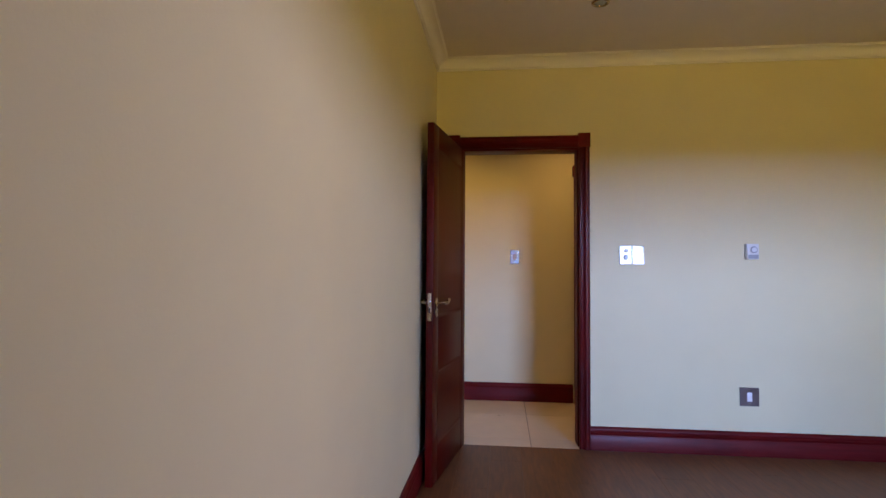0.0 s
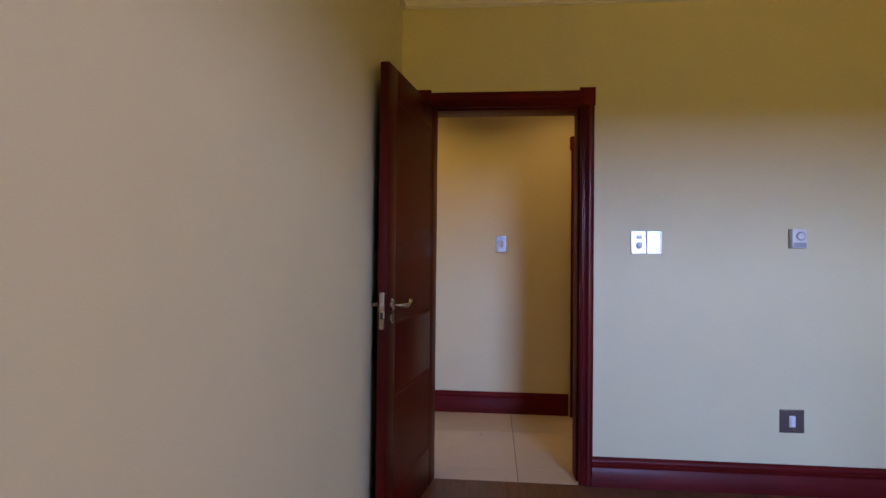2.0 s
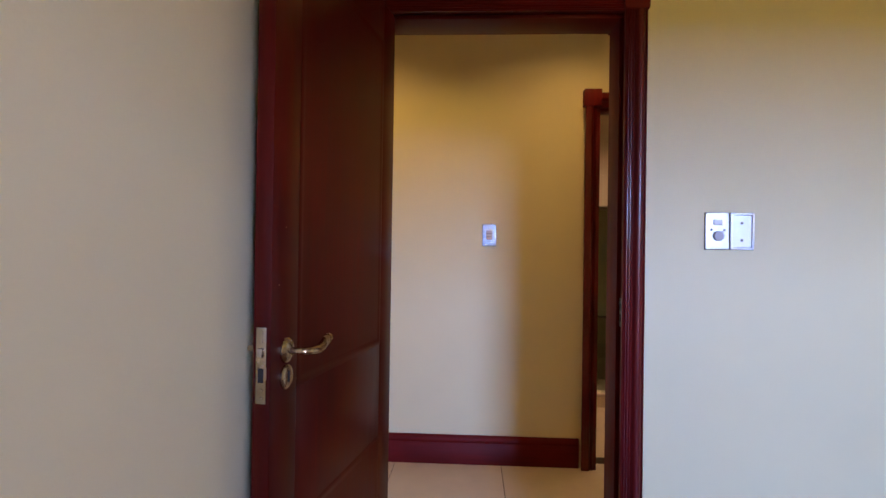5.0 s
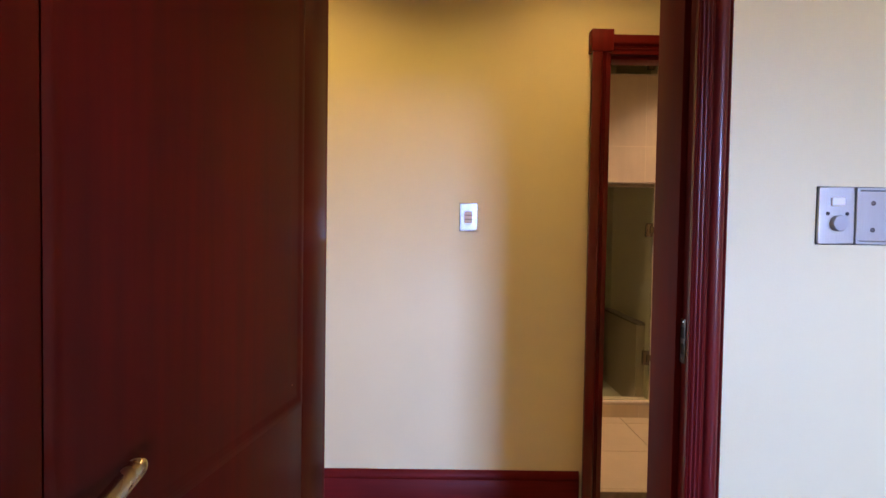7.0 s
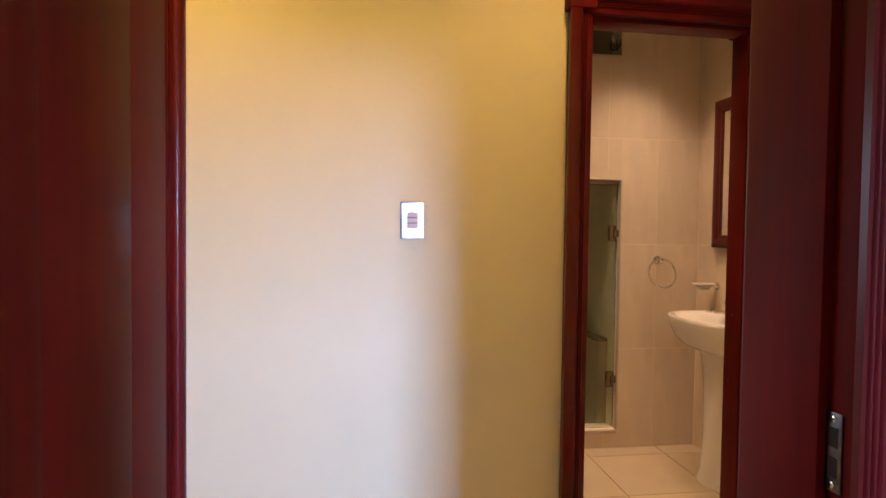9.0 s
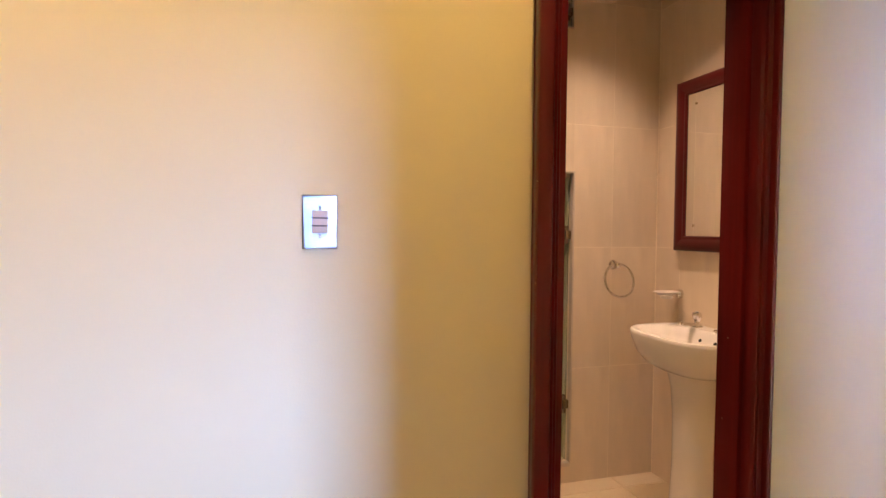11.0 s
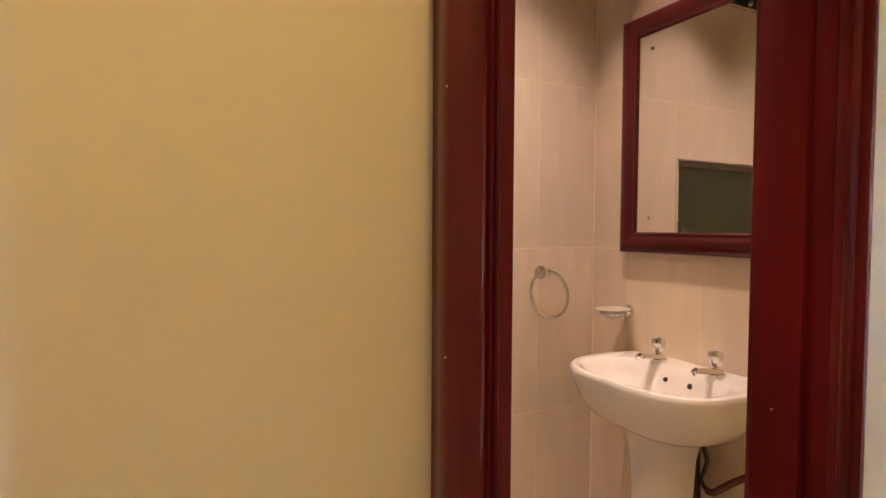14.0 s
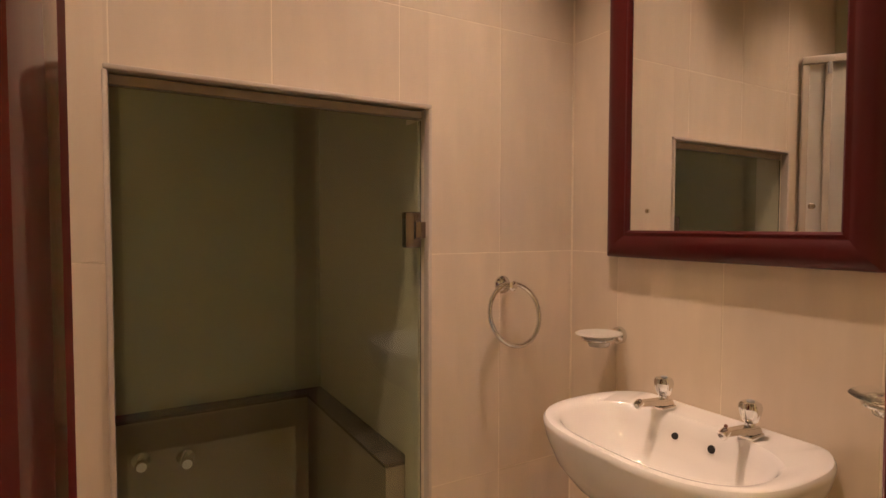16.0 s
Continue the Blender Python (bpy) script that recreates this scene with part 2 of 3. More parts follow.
def b_sweep(profile, start, end, u, w, bm=None):
    """A straight moulding: profile points (a, d) laid as a*u + d*w, from start to end."""
    u, w = Vector(u), Vector(w)
    return b_loops([[Vector(e) + u * a + w * d for a, d in profile] for e in (start, end)], True, bm)


def wall(name, axis, lo, hi, a0, a1, z0, z1, mat, holes=(), label=""):
    """A wall lo..hi thick on axis, a0..a1 along the other, with rectangular holes (a0, a1, z0, z1) cut through it."""
    xs = sorted({a0, a1, *[v for h in holes for v in h[:2] if a0 < v < a1]})
    zs = sorted({z0, z1, *[v for h in holes for v in h[2:] if z0 < v < z1]})
    solid = {(i, k) for i in range(len(xs) - 1) for k in range(len(zs) - 1)
             if not any(h[0] <= xs[i] and xs[i + 1] <= h[1] and h[2] <= zs[k] and zs[k + 1] <= h[3] for h in holes)}
    bm = bmesh.new()
    vs = {}

    def v(i, k, s):
        if (i, k, s) not in vs:
            d = (lo, hi)[s]
            vs[i, k, s] = bm.verts.new((d, xs[i], zs[k]) if axis == "x" else (xs[i], d, zs[k]))
        return vs[i, k, s]

    for i, k in solid:
        for s in (0, 1):
            bm.faces.new((v(i, k, s), v(i + 1, k, s), v(i + 1, k + 1, s), v(i, k + 1, s)))
        for di, dk, e in ((-1, 0, ((i, k), (i, k + 1))), (1, 0, ((i + 1, k), (i + 1, k + 1))), (0, -1, ((i, k), (i + 1, k))), (0, 1, ((i, k + 1), (i + 1, k + 1)))):
            if (i + di, k + dk) not in solid:
                (p, q), (r, t) = e
                bm.faces.new((v(p, q, 0), v(r, t, 0), v(r, t, 1), v(p, q, 1)))
    return tagged(link(name, bm, mat), label=label, kind="structure")


def block(name, x0, x1, y0, y1, z0, z1, mat, label="", bevel=0.0):
    return tagged(link(name, b_box(x0, x1, y0, y1, z0, z1, bevel), mat), label=label, kind="structure")

# ---- large structure ----
H = 2.625
WX = 0.07          # bedroom west wall face
DY = 3.70          # bedroom door wall face
DF = 3.88          # its corridor face
CY = 5.00          # corridor far wall face
BY = 6.117         # bathroom back wall face
BX = 2.40          # bathroom basin wall face
D1 = (0.237, 1.030, 2.002)   # bedroom doorway: left, right, head
D2 = (1.240, 1.885, 2.023)    # bathroom doorway
D3 = (-0.98, -0.165, 2.0)   # side room doorway
SH = (1.230, 1.915, 0.137, 1.572)   # shower door opening
UP = (1.213, 1.905, 2.266, 2.50)    # opening above it

wall("wall_west", "x", WX - 0.15, WX, -1.4, DY, 0, H, PAINT)
wall("wall_south", "y", -1.55, -1.4, WX - 0.15, 3.23, 0, H, PAINT, [(1.78, 2.96, 0.85, 2.12)])
wall("wall_east", "x", 3.08, 3.23, -1.4, DY, 0, H, PAINT)
wall("wall_north", "y", DY, DF, -1.75, 5.35, 0, H, PAINT, [(D1[0] - 0.03, D1[1] + 0.03, 0, D1[2] + 0.03), (3.25, 3.465, 0, 2.0)])
wall("wall_corridor", "y", CY, 5.13, -1.75, 4.45, 0, H, PAINT, [(D2[0] - 0.03, D2[1] + 0.03, 0, D2[2] + 0.03), (D3[0] - 0.03, D3[1] + 0.03, 0, D3[2] + 0.03)])
wall("wall_corridor_west", "x", -1.75, -1.6, DF, CY, 0, H, PAINT)
wall("wall_corridor_east", "x", 3.5, 3.65, DF, CY, 0, H, PAINT)
wall("wall_east_room", "x", 5.2, 5.35, 0.6, DY, 0, H, PAINT, [(1.62, 3.08, 0.9, 2.1)])
wall("wall_east_room_south", "y", 0.45, 0.6, 3.23, 5.35, 0, H, PAINT)
block("floor_east_room", 3.23, 5.2, 0.6, DY - 0.004, -0.1, 0.0, PLANK)
block("ceiling_east_room", 3.23, 5.35, 0.45, 3.7, H, H + 0.1, CEIL)
# side room
wall("wall_side_west", "x", -2.45, -2.3, 5.13, 8.2, 0, H, PAINT, [(5.8, 7.0, 0.9, 2.1)])
wall("wall_side_south", "y", 5.0, 5.13, -2.45, -1.75, 0, H, PAINT)
wall("wall_side_north", "y", 8.05, 8.2, -2.3, 0.75, 0, H, PAINT)
wall("wall_side_east", "x", 0.6, 0.75, 5.13, 8.05, 0, H, PAINT)
# bathroom
back_wall = wall("wall_bath_back", "y", BY, 6.24, 0.88, BX, 0, H, GROUT_W, [SH, UP])
basin_wall = wall("wall_bath_basin", "x", BX, BX + 0.12, 5.13, 6.24, 0, H, GROUT_W)
wall("wall_bath_west", "x", 0.76, 0.88, 5.13, 7.2, 0, H, SHOWER_T)
wall("wall_shower_back", "y", 7.05, 7.2, 0.88, BX + 0.12, 0, H, SHOWER_T)
wall("wall_shower_side", "x", 1.93, 2.05, 6.24, 7.05, 0, H, SHOWER_T)

block("floor_bedroom", WX, 3.08, -1.4, DY - 0.004, -0.1, -0.008, PLANK)
corridor_floor = block("floor_corridor", -1.6, 3.5, DY - 0.004, CY + 0.07, -0.1, -0.004, GROUT_F)
bath_floor = block("floor_bathroom", 0.88, BX, CY + 0.07, BY, -0.1, 0.032, GROUT_F)
block("floor_shower", 0.88, 1.93, 6.24, 7.05, -0.1, 0.06, SHOWER_T)
block("floor_side_room", -2.3, 0.6, 5.13, 8.05, -0.1, 0.0, PLANK)
block("ceiling_bedroom", WX - 0.15, 3.23, -1.55, DF, H, H + 0.1, CEIL)
block("ceiling_corridor", -1.75, 3.65, DF, 5.13, H, H + 0.1, CEIL)
block("ceiling_bathroom", 0.76, BX + 0.12, 5.13, 7.2, H, H + 0.1, CEIL)
block("ceiling_side_room", -2.45, 0.76, 5.13, 8.2, H, H + 0.1, CEIL)

# cornice round the bedroom ceiling
COVE = [(0, 0), (0.012, 0), (0.012, 0.008), (0.020, 0.010)] + \
       [(0.020 + 0.052 * (1 - math.cos(a)), 0.010 + 0.048 * math.sin(a)) for a in [math.pi / 2 * i / 8 for i in range(1, 9)]] + \
       [(0.080, 0.058), (0.080, 0.066), (0.088, 0.066), (0.088, 0.071), (0, 0.071)]


def cornice(start, end, out):
    ob = link("cornice", b_sweep(COVE, start, end, out, (0, 0, 1)), PLASTER, smooth=True)
    return tagged(ob, "white moulded plaster cornice under the ceiling", kind="structure")


ZC = H - 0.0712
cornice((WX, DY, ZC), (3.08, DY, ZC), (0, -1, 0))
cornice((WX, -1.4, ZC), (WX, DY, ZC), (1, 0, 0))
cornice((3.08, -1.4, ZC), (3.08, DY, ZC), (-1, 0, 0))
cornice((WX, -1.4, ZC), (3.08, -1.4, ZC), (0, 1, 0))

# baseboards: moulded in the bedroom, plainer in the corridor
SKIRT = [(0, 0), (0.020, 0), (0.020, 0.098), (0.017, 0.102), (0.020, 0.107), (0.021, 0.116), (0.016, 0.121), (0.018, 0.127), (0.017, 0.136), (0.011, 0.147), (0.005, 0.152), (0, 0.152)]
SKIRT_C = [(0, 0), (0.018, 0), (0.018, 0.118), (0.015, 0.122), (0.018, 0.127), (0.017, 0.140), (0.011, 0.155), (0.005, 0.162), (0, 0.162)]


def baseboard(start, end, out, profile=SKIRT):
    along_x = abs(end[0] - start[0]) > abs(end[1] - start[1])
    ob = link("baseboard", b_sweep(profile, start, end, out, (0, 0, 1)), WOOD_H if along_x else WOOD_Y, smooth=True)
    return tagged(ob, "dark mahogany moulded baseboard", kind="structure")


AW = 0.075         # architrave width
baseboard((D1[1] + AW, DY, 0), (3.08, DY, 0), (0, -1, 0))
baseboard((WX, DY, 0), (D1[0] - AW, DY, 0), (0, -1, 0))
baseboard((WX, -1.4, 0), (WX, DY - 0.022, 0), (1, 0, 0))
baseboard((3.08, -1.4, 0), (3.08, DY - 0.022, 0), (-1, 0, 0))
baseboard((WX + 0.022, -1.4, 0), (3.06, -1.4, 0), (0, 1, 0))
baseboard((D3[1] + AW, CY, 0), (D2[0] - 0.084, CY, 0), (0, -1, 0), SKIRT_C)
baseboard((D2[1] + 0.06, CY, 0), (3.5, CY, 0), (0, -1, 0), SKIRT_C)
baseboard((-1.6, CY, 0), (D3[0] - AW, CY, 0), (0, -1, 0), SKIRT_C)
baseboard((-1.6, DF, 0), (D1[0] - AW, DF, 0), (0, 1, 0), SKIRT_C)
baseboard((D1[1] + AW, DF, 0), (3.25, DF, 0), (0, 1, 0), SKIRT_C)
baseboard((-2.3, 8.05, 0), (0.6, 8.05, 0), (0, -1, 0), SKIRT_C)
baseboard((0.6, 5.13, 0), (0.6, 8.03, 0), (-1, 0, 0), SKIRT_C)


# ---- door frames ----
def roll_profile(w, deep=1.0, lift=0.0):
    """Broad, gently rounded architrave with two fine beads towards the opening; a lifted one is undercut along its outer edge."""
    p = [(0, 0), (0, 0.008), (0.001, 0.0105)]
    b0 = w * 0.27
    for c in (b0, b0 + 0.0082):
        p += [(c - 0.0042, 0.0114), (c - 0.0022, 0.0150), (c, 0.0160), (c + 0.0022, 0.0150), (c + 0.0040, 0.0118)]
    r0 = b0 + 0.0128
    for i in range(17):
        t = i / 16
        p.append((r0 + (w - 0.002 - r0) * t, 0.0120 + 0.0125 * (1 - (1 - min(1, t * 3.4)) ** 2) - 0.004 * max(0, t - 0.45) ** 1.6))
    p = [(a, d * deep + (lift if d else 0)) for a, d in p]
    return p + [(w, p[-1][1] - 0.004), (w - 0.004, 0.026)] * bool(lift) + [(w - 0.009 * bool(lift), 0.012), (w - 0.009 * bool(lift), 0)]


def casing_profile(w, deep=1.0, lift=0.0):
    """Fluted architrave: beads near the opening, one broad roll, a flat outer edge."""
    p = [(0, 0), (0, 0.010), (0.003, 0.013)]
    for c in (0.0085, 0.0175, 0.0265):
        p += [(c - 0.0035, 0.0105), (c - 0.0018, 0.0142), (c, 0.0155), (c + 0.0018, 0.0142), (c + 0.0035, 0.0105)]
    r0, r1 = 0.034, w - 0.008
    for i in range(9):
        a = math.pi * i / 8
        p.append(((r0 + r1) / 2 - (r1 - r0) / 2 * math.cos(a), 0.013 + 0.013 * math.sin(a)))
    p += [(w - 0.006, 0.012), (w - 0.003, 0.016), (w, 0.014), (w, 0)]
    return [(a, d * deep) for a, d in p]


def door_frame(name, d, face, far, out, label, aw_l, aw_r, over=-0.006, deep=1.0, moulding=casing_profile, lift=0.0, wood=None):
    """The frame of a doorway: jambs, head, architraves with corner blocks on the side that faces out (-1: towards -y)."""
    left, right, head = d
    wood = wood or WOOD
    f = tagged(empty(name), label, kind="structure")
    y0, y1 = (face, far) if out < 0 else (far, face)
    g = 0.001
    # lining with a rebate for the leaf
    for nm, s, x in (("jamb", -1, left), ("jamb", 1, right)):
        xi, xo = x, x + s * 0.03
        bm = b_box(min(xi, xo), max(xi, xo), face + 0.042 if out < 0 else far, far if out < 0 else face - 0.042, 0, head, 0.002)
        part(nm, bm, WOOD_J, f)
        xi = x + s * 0.013
        bm = b_box(min(xi, xo), max(xi, xo), face + g if out < 0 else face - 0.042 + g, face + 0.042 - g if out < 0 else face - g, 0, head + 0.013, 0.002)
        part("rebate", bm, WOOD_J, f)
    part("head", b_box(left - 0.03, right + 0.03, face + 0.042 if out < 0 else far, far if out < 0 else face - 0.042, head, head + 0.03, 0.002), WOOD_H, f)
    part("head_rebate", b_box(left - 0.03, right + 0.03, face + g if out < 0 else face - 0.042, face + 0.042 - g if out < 0 else face - g, head + 0.013, head + 0.03, 0.002), WOOD_H, f)
    for side, fy, over, deep, lift in ((out, face, over, deep, lift), (-out, far, -0.006, 1.0, 0.0)):
        w = (0, side, 0)
        part("architrave", b_sweep(moulding(aw_l, deep, lift), (left + over, fy, 0), (left + over, fy, head + 0.004), (-1, 0, 0), w), wood, f)
        part("architrave", b_sweep(moulding(aw_r, deep), (right + 0.006, fy, 0), (right + 0.006, fy, head + 0.004), (1, 0, 0), w), wood, f)
        part("architrave", b_sweep(moulding(0.082, deep), (left + over + 0.002, fy, head + 0.004), (right + 0.004, fy, head + 0.004), (0, 0, 1), w), WOOD_H, f)
        for x0, x1, up in ((left + over - 0.002 - aw_l, left + over + 0.002, lift), (right + 0.004, right + 0.008 + aw_r, 0.0)):
            ya, yb = sorted((fy + side * 0.0005, fy + side * (0.0272 * deep + up)))
            part("corner_block", b_box(x0 - 0.004, x1 + 0.002, ya, yb, head + 0.004, head + 0.099, 0.003), WOOD_J, f)
    return f


bed_frame = door_frame("door_1", D1, DY, DF, -1, "dark mahogany door frame with fluted architrave and corner blocks", 0.07, 0.071)
bath_frame = door_frame("door_2", D2, CY, 5.13, -1, "dark mahogany bathroom door frame with corner blocks", 0.086, 0.049, 0.008, 1.40, roll_profile, 0.020, WOOD_G)
door_frame("door_3", D3, CY, 5.13, -1, "reddish mahogany frame of the side room doorway", 0.075, 0.075)


def strike(parent, x, y, z):
    bm = b_box(x - 0.002, x, y - 0.012, y + 0.012, z - 0.048, z + 0.048, 0.001)
    s = part("strike_plate", bm, STEEL_D, parent, "worn steel strike plate")
    part("slot", b_box(x - 0.0025, x + 0.001, y - 0.007, y + 0.007, z + 0.006, z + 0.030), DARK, s)
    part("slot", b_box(x - 0.0025, x + 0.001, y - 0.007, y + 0.007, z - 0.030, z - 0.006), DARK, s)
    for dz in (0.040, -0.040):
        part("screw", b_lathe([(0.004, 0), (0.004, 0.001), (0.002, 0.0016)], (x - 0.002, y, z + dz), (-1, 0, 0), 12), CHROME, s)


# small chips in the varnish of the bathroom frame
for x, y, z, rr in ((D2[1] - 0.0002, 5.089, 0.958, 0.0024), (D2[1] - 0.0002, 5.104, 0.700, 0.0016), (1.1620, 4.951, 1.154, 0.0014), (1.1620, 4.951, 1.408, 0.0012)):
    part("chip", b_lathe([(rr, 0), (rr * 0.8, 0.0004)], (x, y, z), (-1, 0, 0), 9), CHIP, bath_frame, "pale chip in the varnish")

strike(bed_frame, D1[1] + 0.0125, DY + 0.030, 1.006)


# ---- the open bedroom door ----
def panelled_leaf(width, height, thick, stile, rails, parent):
    """Leaf in x 0..width, y -thick..0: stiles, rails and raised panels with a bolection bead."""
    z0 = 0.006
    t = thick
    part("stile", b_box(0, stile, -t, 0, z0, height, 0.003), LEAF, parent)
    part("stile", b_box(width - stile, width, -t, 0, z0, height, 0.003), LEAF, parent)
    for a, b in rails:
        part("rail", b_box(stile, width - stile, -t + 0.0005, -0.0005, a, b, 0.001), LEAF, parent)
    for (_, a), (b, _) in zip(rails, rails[1:]):
        x0, x1 = stile, width - stile
        ins = [(0.0, 0.0), (0.004, 0.0007), (0.009, 0.0009), (0.014, 0.0), (0.018, -0.0010), (0.026, -0.0012), (0.055, -0.0003), (0.060, -0.0002)]
        for s in (1, -1):
            yf = 0 if s > 0 else -t
            loops = [[(x0 + i, yf + s * d, a + i), (x1 - i, yf + s * d, a + i), (x1 - i, yf + s * d, b - i), (x0 + i, yf + s * d, b - i)] for i, d in ins]
            bm = b_loops(loops, False)
            bm.faces.new([v for v in list(bm.verts)[-4:]])
            part("panel", bm, LEAF, parent)


hinge = Vector((0.273, 3.688, 0))
leaf_turn = math.degrees(math.atan2(-0.9877, -0.1525))
door = tagged(empty("door", pose(hinge.x, hinge.y, 0, 0, 0, leaf_turn)), "dark red mahogany panelled door standing open against the wall", "door")
LW = 0.789
panelled_leaf(LW, 1.985, 0.038, 0.113, [(0.006, 0.20), (0.62, 0.905), (1.865, 1.985)], door)
lock = part("lock_plate", b_box(LW - 0.0005, LW + 0.0022, -0.030, -0.008, 0.897, 1.046, 0.0008), BRASS, door, "worn brass mortice lock plate")
part("latch", b_box(LW + 0.0015, LW + 0.009, -0.025, -0.013, 0.987, 1.006, 0.003), NICKEL, lock)
part("bolt_slot", b_box(LW + 0.001, LW + 0.0027, -0.025, -0.013, 0.938, 0.966), DARK, lock)
for z in (1.036, 1.020, 0.922, 0.906):
    part("screw", b_lathe([(0.0042, 0), (0.0042, 0.0008), (0.002, 0.0014)], (LW + 0.0022, -0.019, z), (1, 0, 0), 12), BRASS, lock)


def lever(side):
    y0 = 0 if side > 0 else -0.038
    u = LW - 0.062
    ros = [(0.026, 0), (0.026, 0.004), (0.022, 0.008), (0.014, 0.010), (0.010, 0.012)]
    h = part("lever_handle", b_lathe(ros, (u, y0, 0.992), (0, side, 0), 36), BRASS, door, "brass lever handle on a round rose")
    pts = smooth_path([(u, y0 + side * 0.008, 0.992), (u, y0 + side * 0.036, 0.992), (u - 0.012, y0 + side * 0.047, 0.991), (u - 0.045, y0 + side * 0.050, 0.989),
                       (u - 0.062, y0 + side * 0.050, 0.991), (u - 0.073, y0 + side * 0.050, 0.995), (u - 0.110, y0 + side * 0.049, 1.009)], 6)
    rad = [0.0082 - 0.0016 * math.sin(math.pi * min(1, i / 12)) + (0.0015 if i > 14 else 0) for i in range(len(pts))]
    rad[-1] = 0.006
    part("lever", b_tube(pts, rad, 16), BRASS, h)
    e = part("keyhole_rose", b_lathe([(0.025, 0), (0.025, 0.004), (0.021, 0.007), (0.012, 0.0075)], (u, y0, 0.938), (0, side, 0), 36), BRASS, door, "round brass keyhole rose")
    part("keyhole", b_box(u - 0.0045, u + 0.0045, y0 + min(side * 0.006, side * 0.0082), y0 + max(side * 0.006, side * 0.0082), 0.927, 0.951, 0.001), DARK, e)


lever(1)
lever(-1)

# small chips in the varnish near the free edge
for u, z, r in ((LW - 0.055, 1.245, 0.0013), (LW - 0.030, 1.128, 0.0012), (0.16, 0.955, 0.0011)):
    part("chip", b_lathe([(r, 0), (r * 0.8, 0.0004)], (u, 0.0002, z), (0, 1, 0), 8), CHIP, door, "pale chip in the varnish")


# ---- plates on the walls ----
def cover_plate(parent, x, y, z, w, h, mat, dish=0.0):
    """A steel plate with softly turned edges on a wall that faces -y; centre x, z."""
    loops = []
    for ins, d in ((0, 0.0), (0, 0.0068), (0.0012, 0.008)) + (((0.0060, 0.008), (0.0060 + dish * 0.6, 0.008 - dish)) if dish else ()):
        a, b = w / 2 - ins, h / 2 - ins
        r = 0.004
        loop = []
        for cx, cz, s in ((a - r, b - r, 0), (-a + r, b - r, 1), (-a + r, -b + r, 2), (a - r, -b + r, 3)):
            for k in range(4):
                t = math.pi / 2 * (s + k / 3)
                loop.append((x + cx + r * math.cos(t), y - d, z + cz + r * math.sin(t)))
        loops.append(loop)
    part("gasket", b_box(x - w / 2 - 0.001, x + w / 2 + 0.001, y - 0.0022, y, z - h / 2 - 0.001, z + h / 2 + 0.001, 0.0006), DARK, parent, "painted shadow line round the plate")
    return part("plate", b_loops(loops), mat, parent)


def screw(parent, x, y, z, mat=CHROME, r=0.004):
    return part("screw", b_lathe([(r, 0), (r, 0.001), (r * 0.6, 0.0022)], (x, y, z), (0, -1, 0), 14), mat, parent)


dim = tagged(empty("dimmer_switch", pose(1.339, DY, 1.281)), "brushed steel plate with rocker switch and round dimmer knob", "light switch")
cover_plate(dim, 0, 0, 0, 0.076, 0.120, STEEL)
part("rocker", b_box(-0.013, 0.015, -0.0125, -0.006, 0.020, 0.038, 0.002), WHITE_PL, dim, "white plastic rocker")
part("knob", b_lathe([(0.0165, 0), (0.0165, 0.010), (0.0150, 0.0125), (0.008, 0.013)], (0.002, -0.007, -0.016), (0, -1, 0), 32), GREY_PL, dim, "round grey dimmer knob")
screw(dim, -0.019, -0.0078, 0.004, DARK, 0.004)
screw(dim, 0.022, -0.0078, 0.004, DARK, 0.004)
blank = tagged(empty("blank_plate", pose(1.4185, DY, 1.281)), "brushed steel blank cover plate with two screws", "cover plate")
cover_plate(blank, 0, 0, 0, 0.076, 0.120, STEEL, 0.0040)
screw(blank, 0, -0.0039, 0.027, STEEL_D, 0.005)
screw(blank, 0, -0.0039, -0.029, STEEL_D, 0.005)

th = tagged(empty("thermostat", pose(2.131, DY, 1.306)), "small white thermostat box with a round dial", "thermostat")
part("case", b_box(-0.032, 0.040, -0.020, 0, -0.050, 0.050, 0.004), WHITE_PL, th)
part("side_band", b_box(-0.0425, -0.0325, -0.014, 0.0, -0.0490, 0.0490, 0.002), OLIVE, th, "olive side band")
dl = part("dial", b_lathe([(0.022, 0), (0.022, 0.004), (0.019, 0.007), (0.012, 0.0075)], (0.008, -0.020, 0.012), (0, -1, 0), 36), GREY_PL, th, "round dial ring")
part("dial_cap", b_lathe([(0.0155, 0), (0.0155, 0.003), (0.012, 0.004)], (0.008, -0.027, 0.012), (0, -1, 0), 32), WHITE_PL, dl)
part("grille", b_box(-0.026, 0.036, -0.0212, -0.019, -0.046, -0.020, 0.0015), GREY_PL, th, "grey lower grille")

iso = tagged(empty("isolator_switch", pose(2.105, DY, 0.373)), "square brown metal plate with a white rocker switch", "wall switch")
cover_plate(iso, 0, 0, 0, 0.116, 0.116, BROWN_PL)
part("surround", b_box(-0.0155, 0.0155, -0.0095, -0.006, -0.029, 0.029, 0.001), WHITE_PL, iso)
part("rocker", b_box(-0.011, 0.011, -0.0130, -0.008, -0.023, 0.022, 0.002), WHITE_PL, iso)
screw(iso, 0, -0.0078, 0.045)
screw(iso, 0, -0.0078, -0.045)

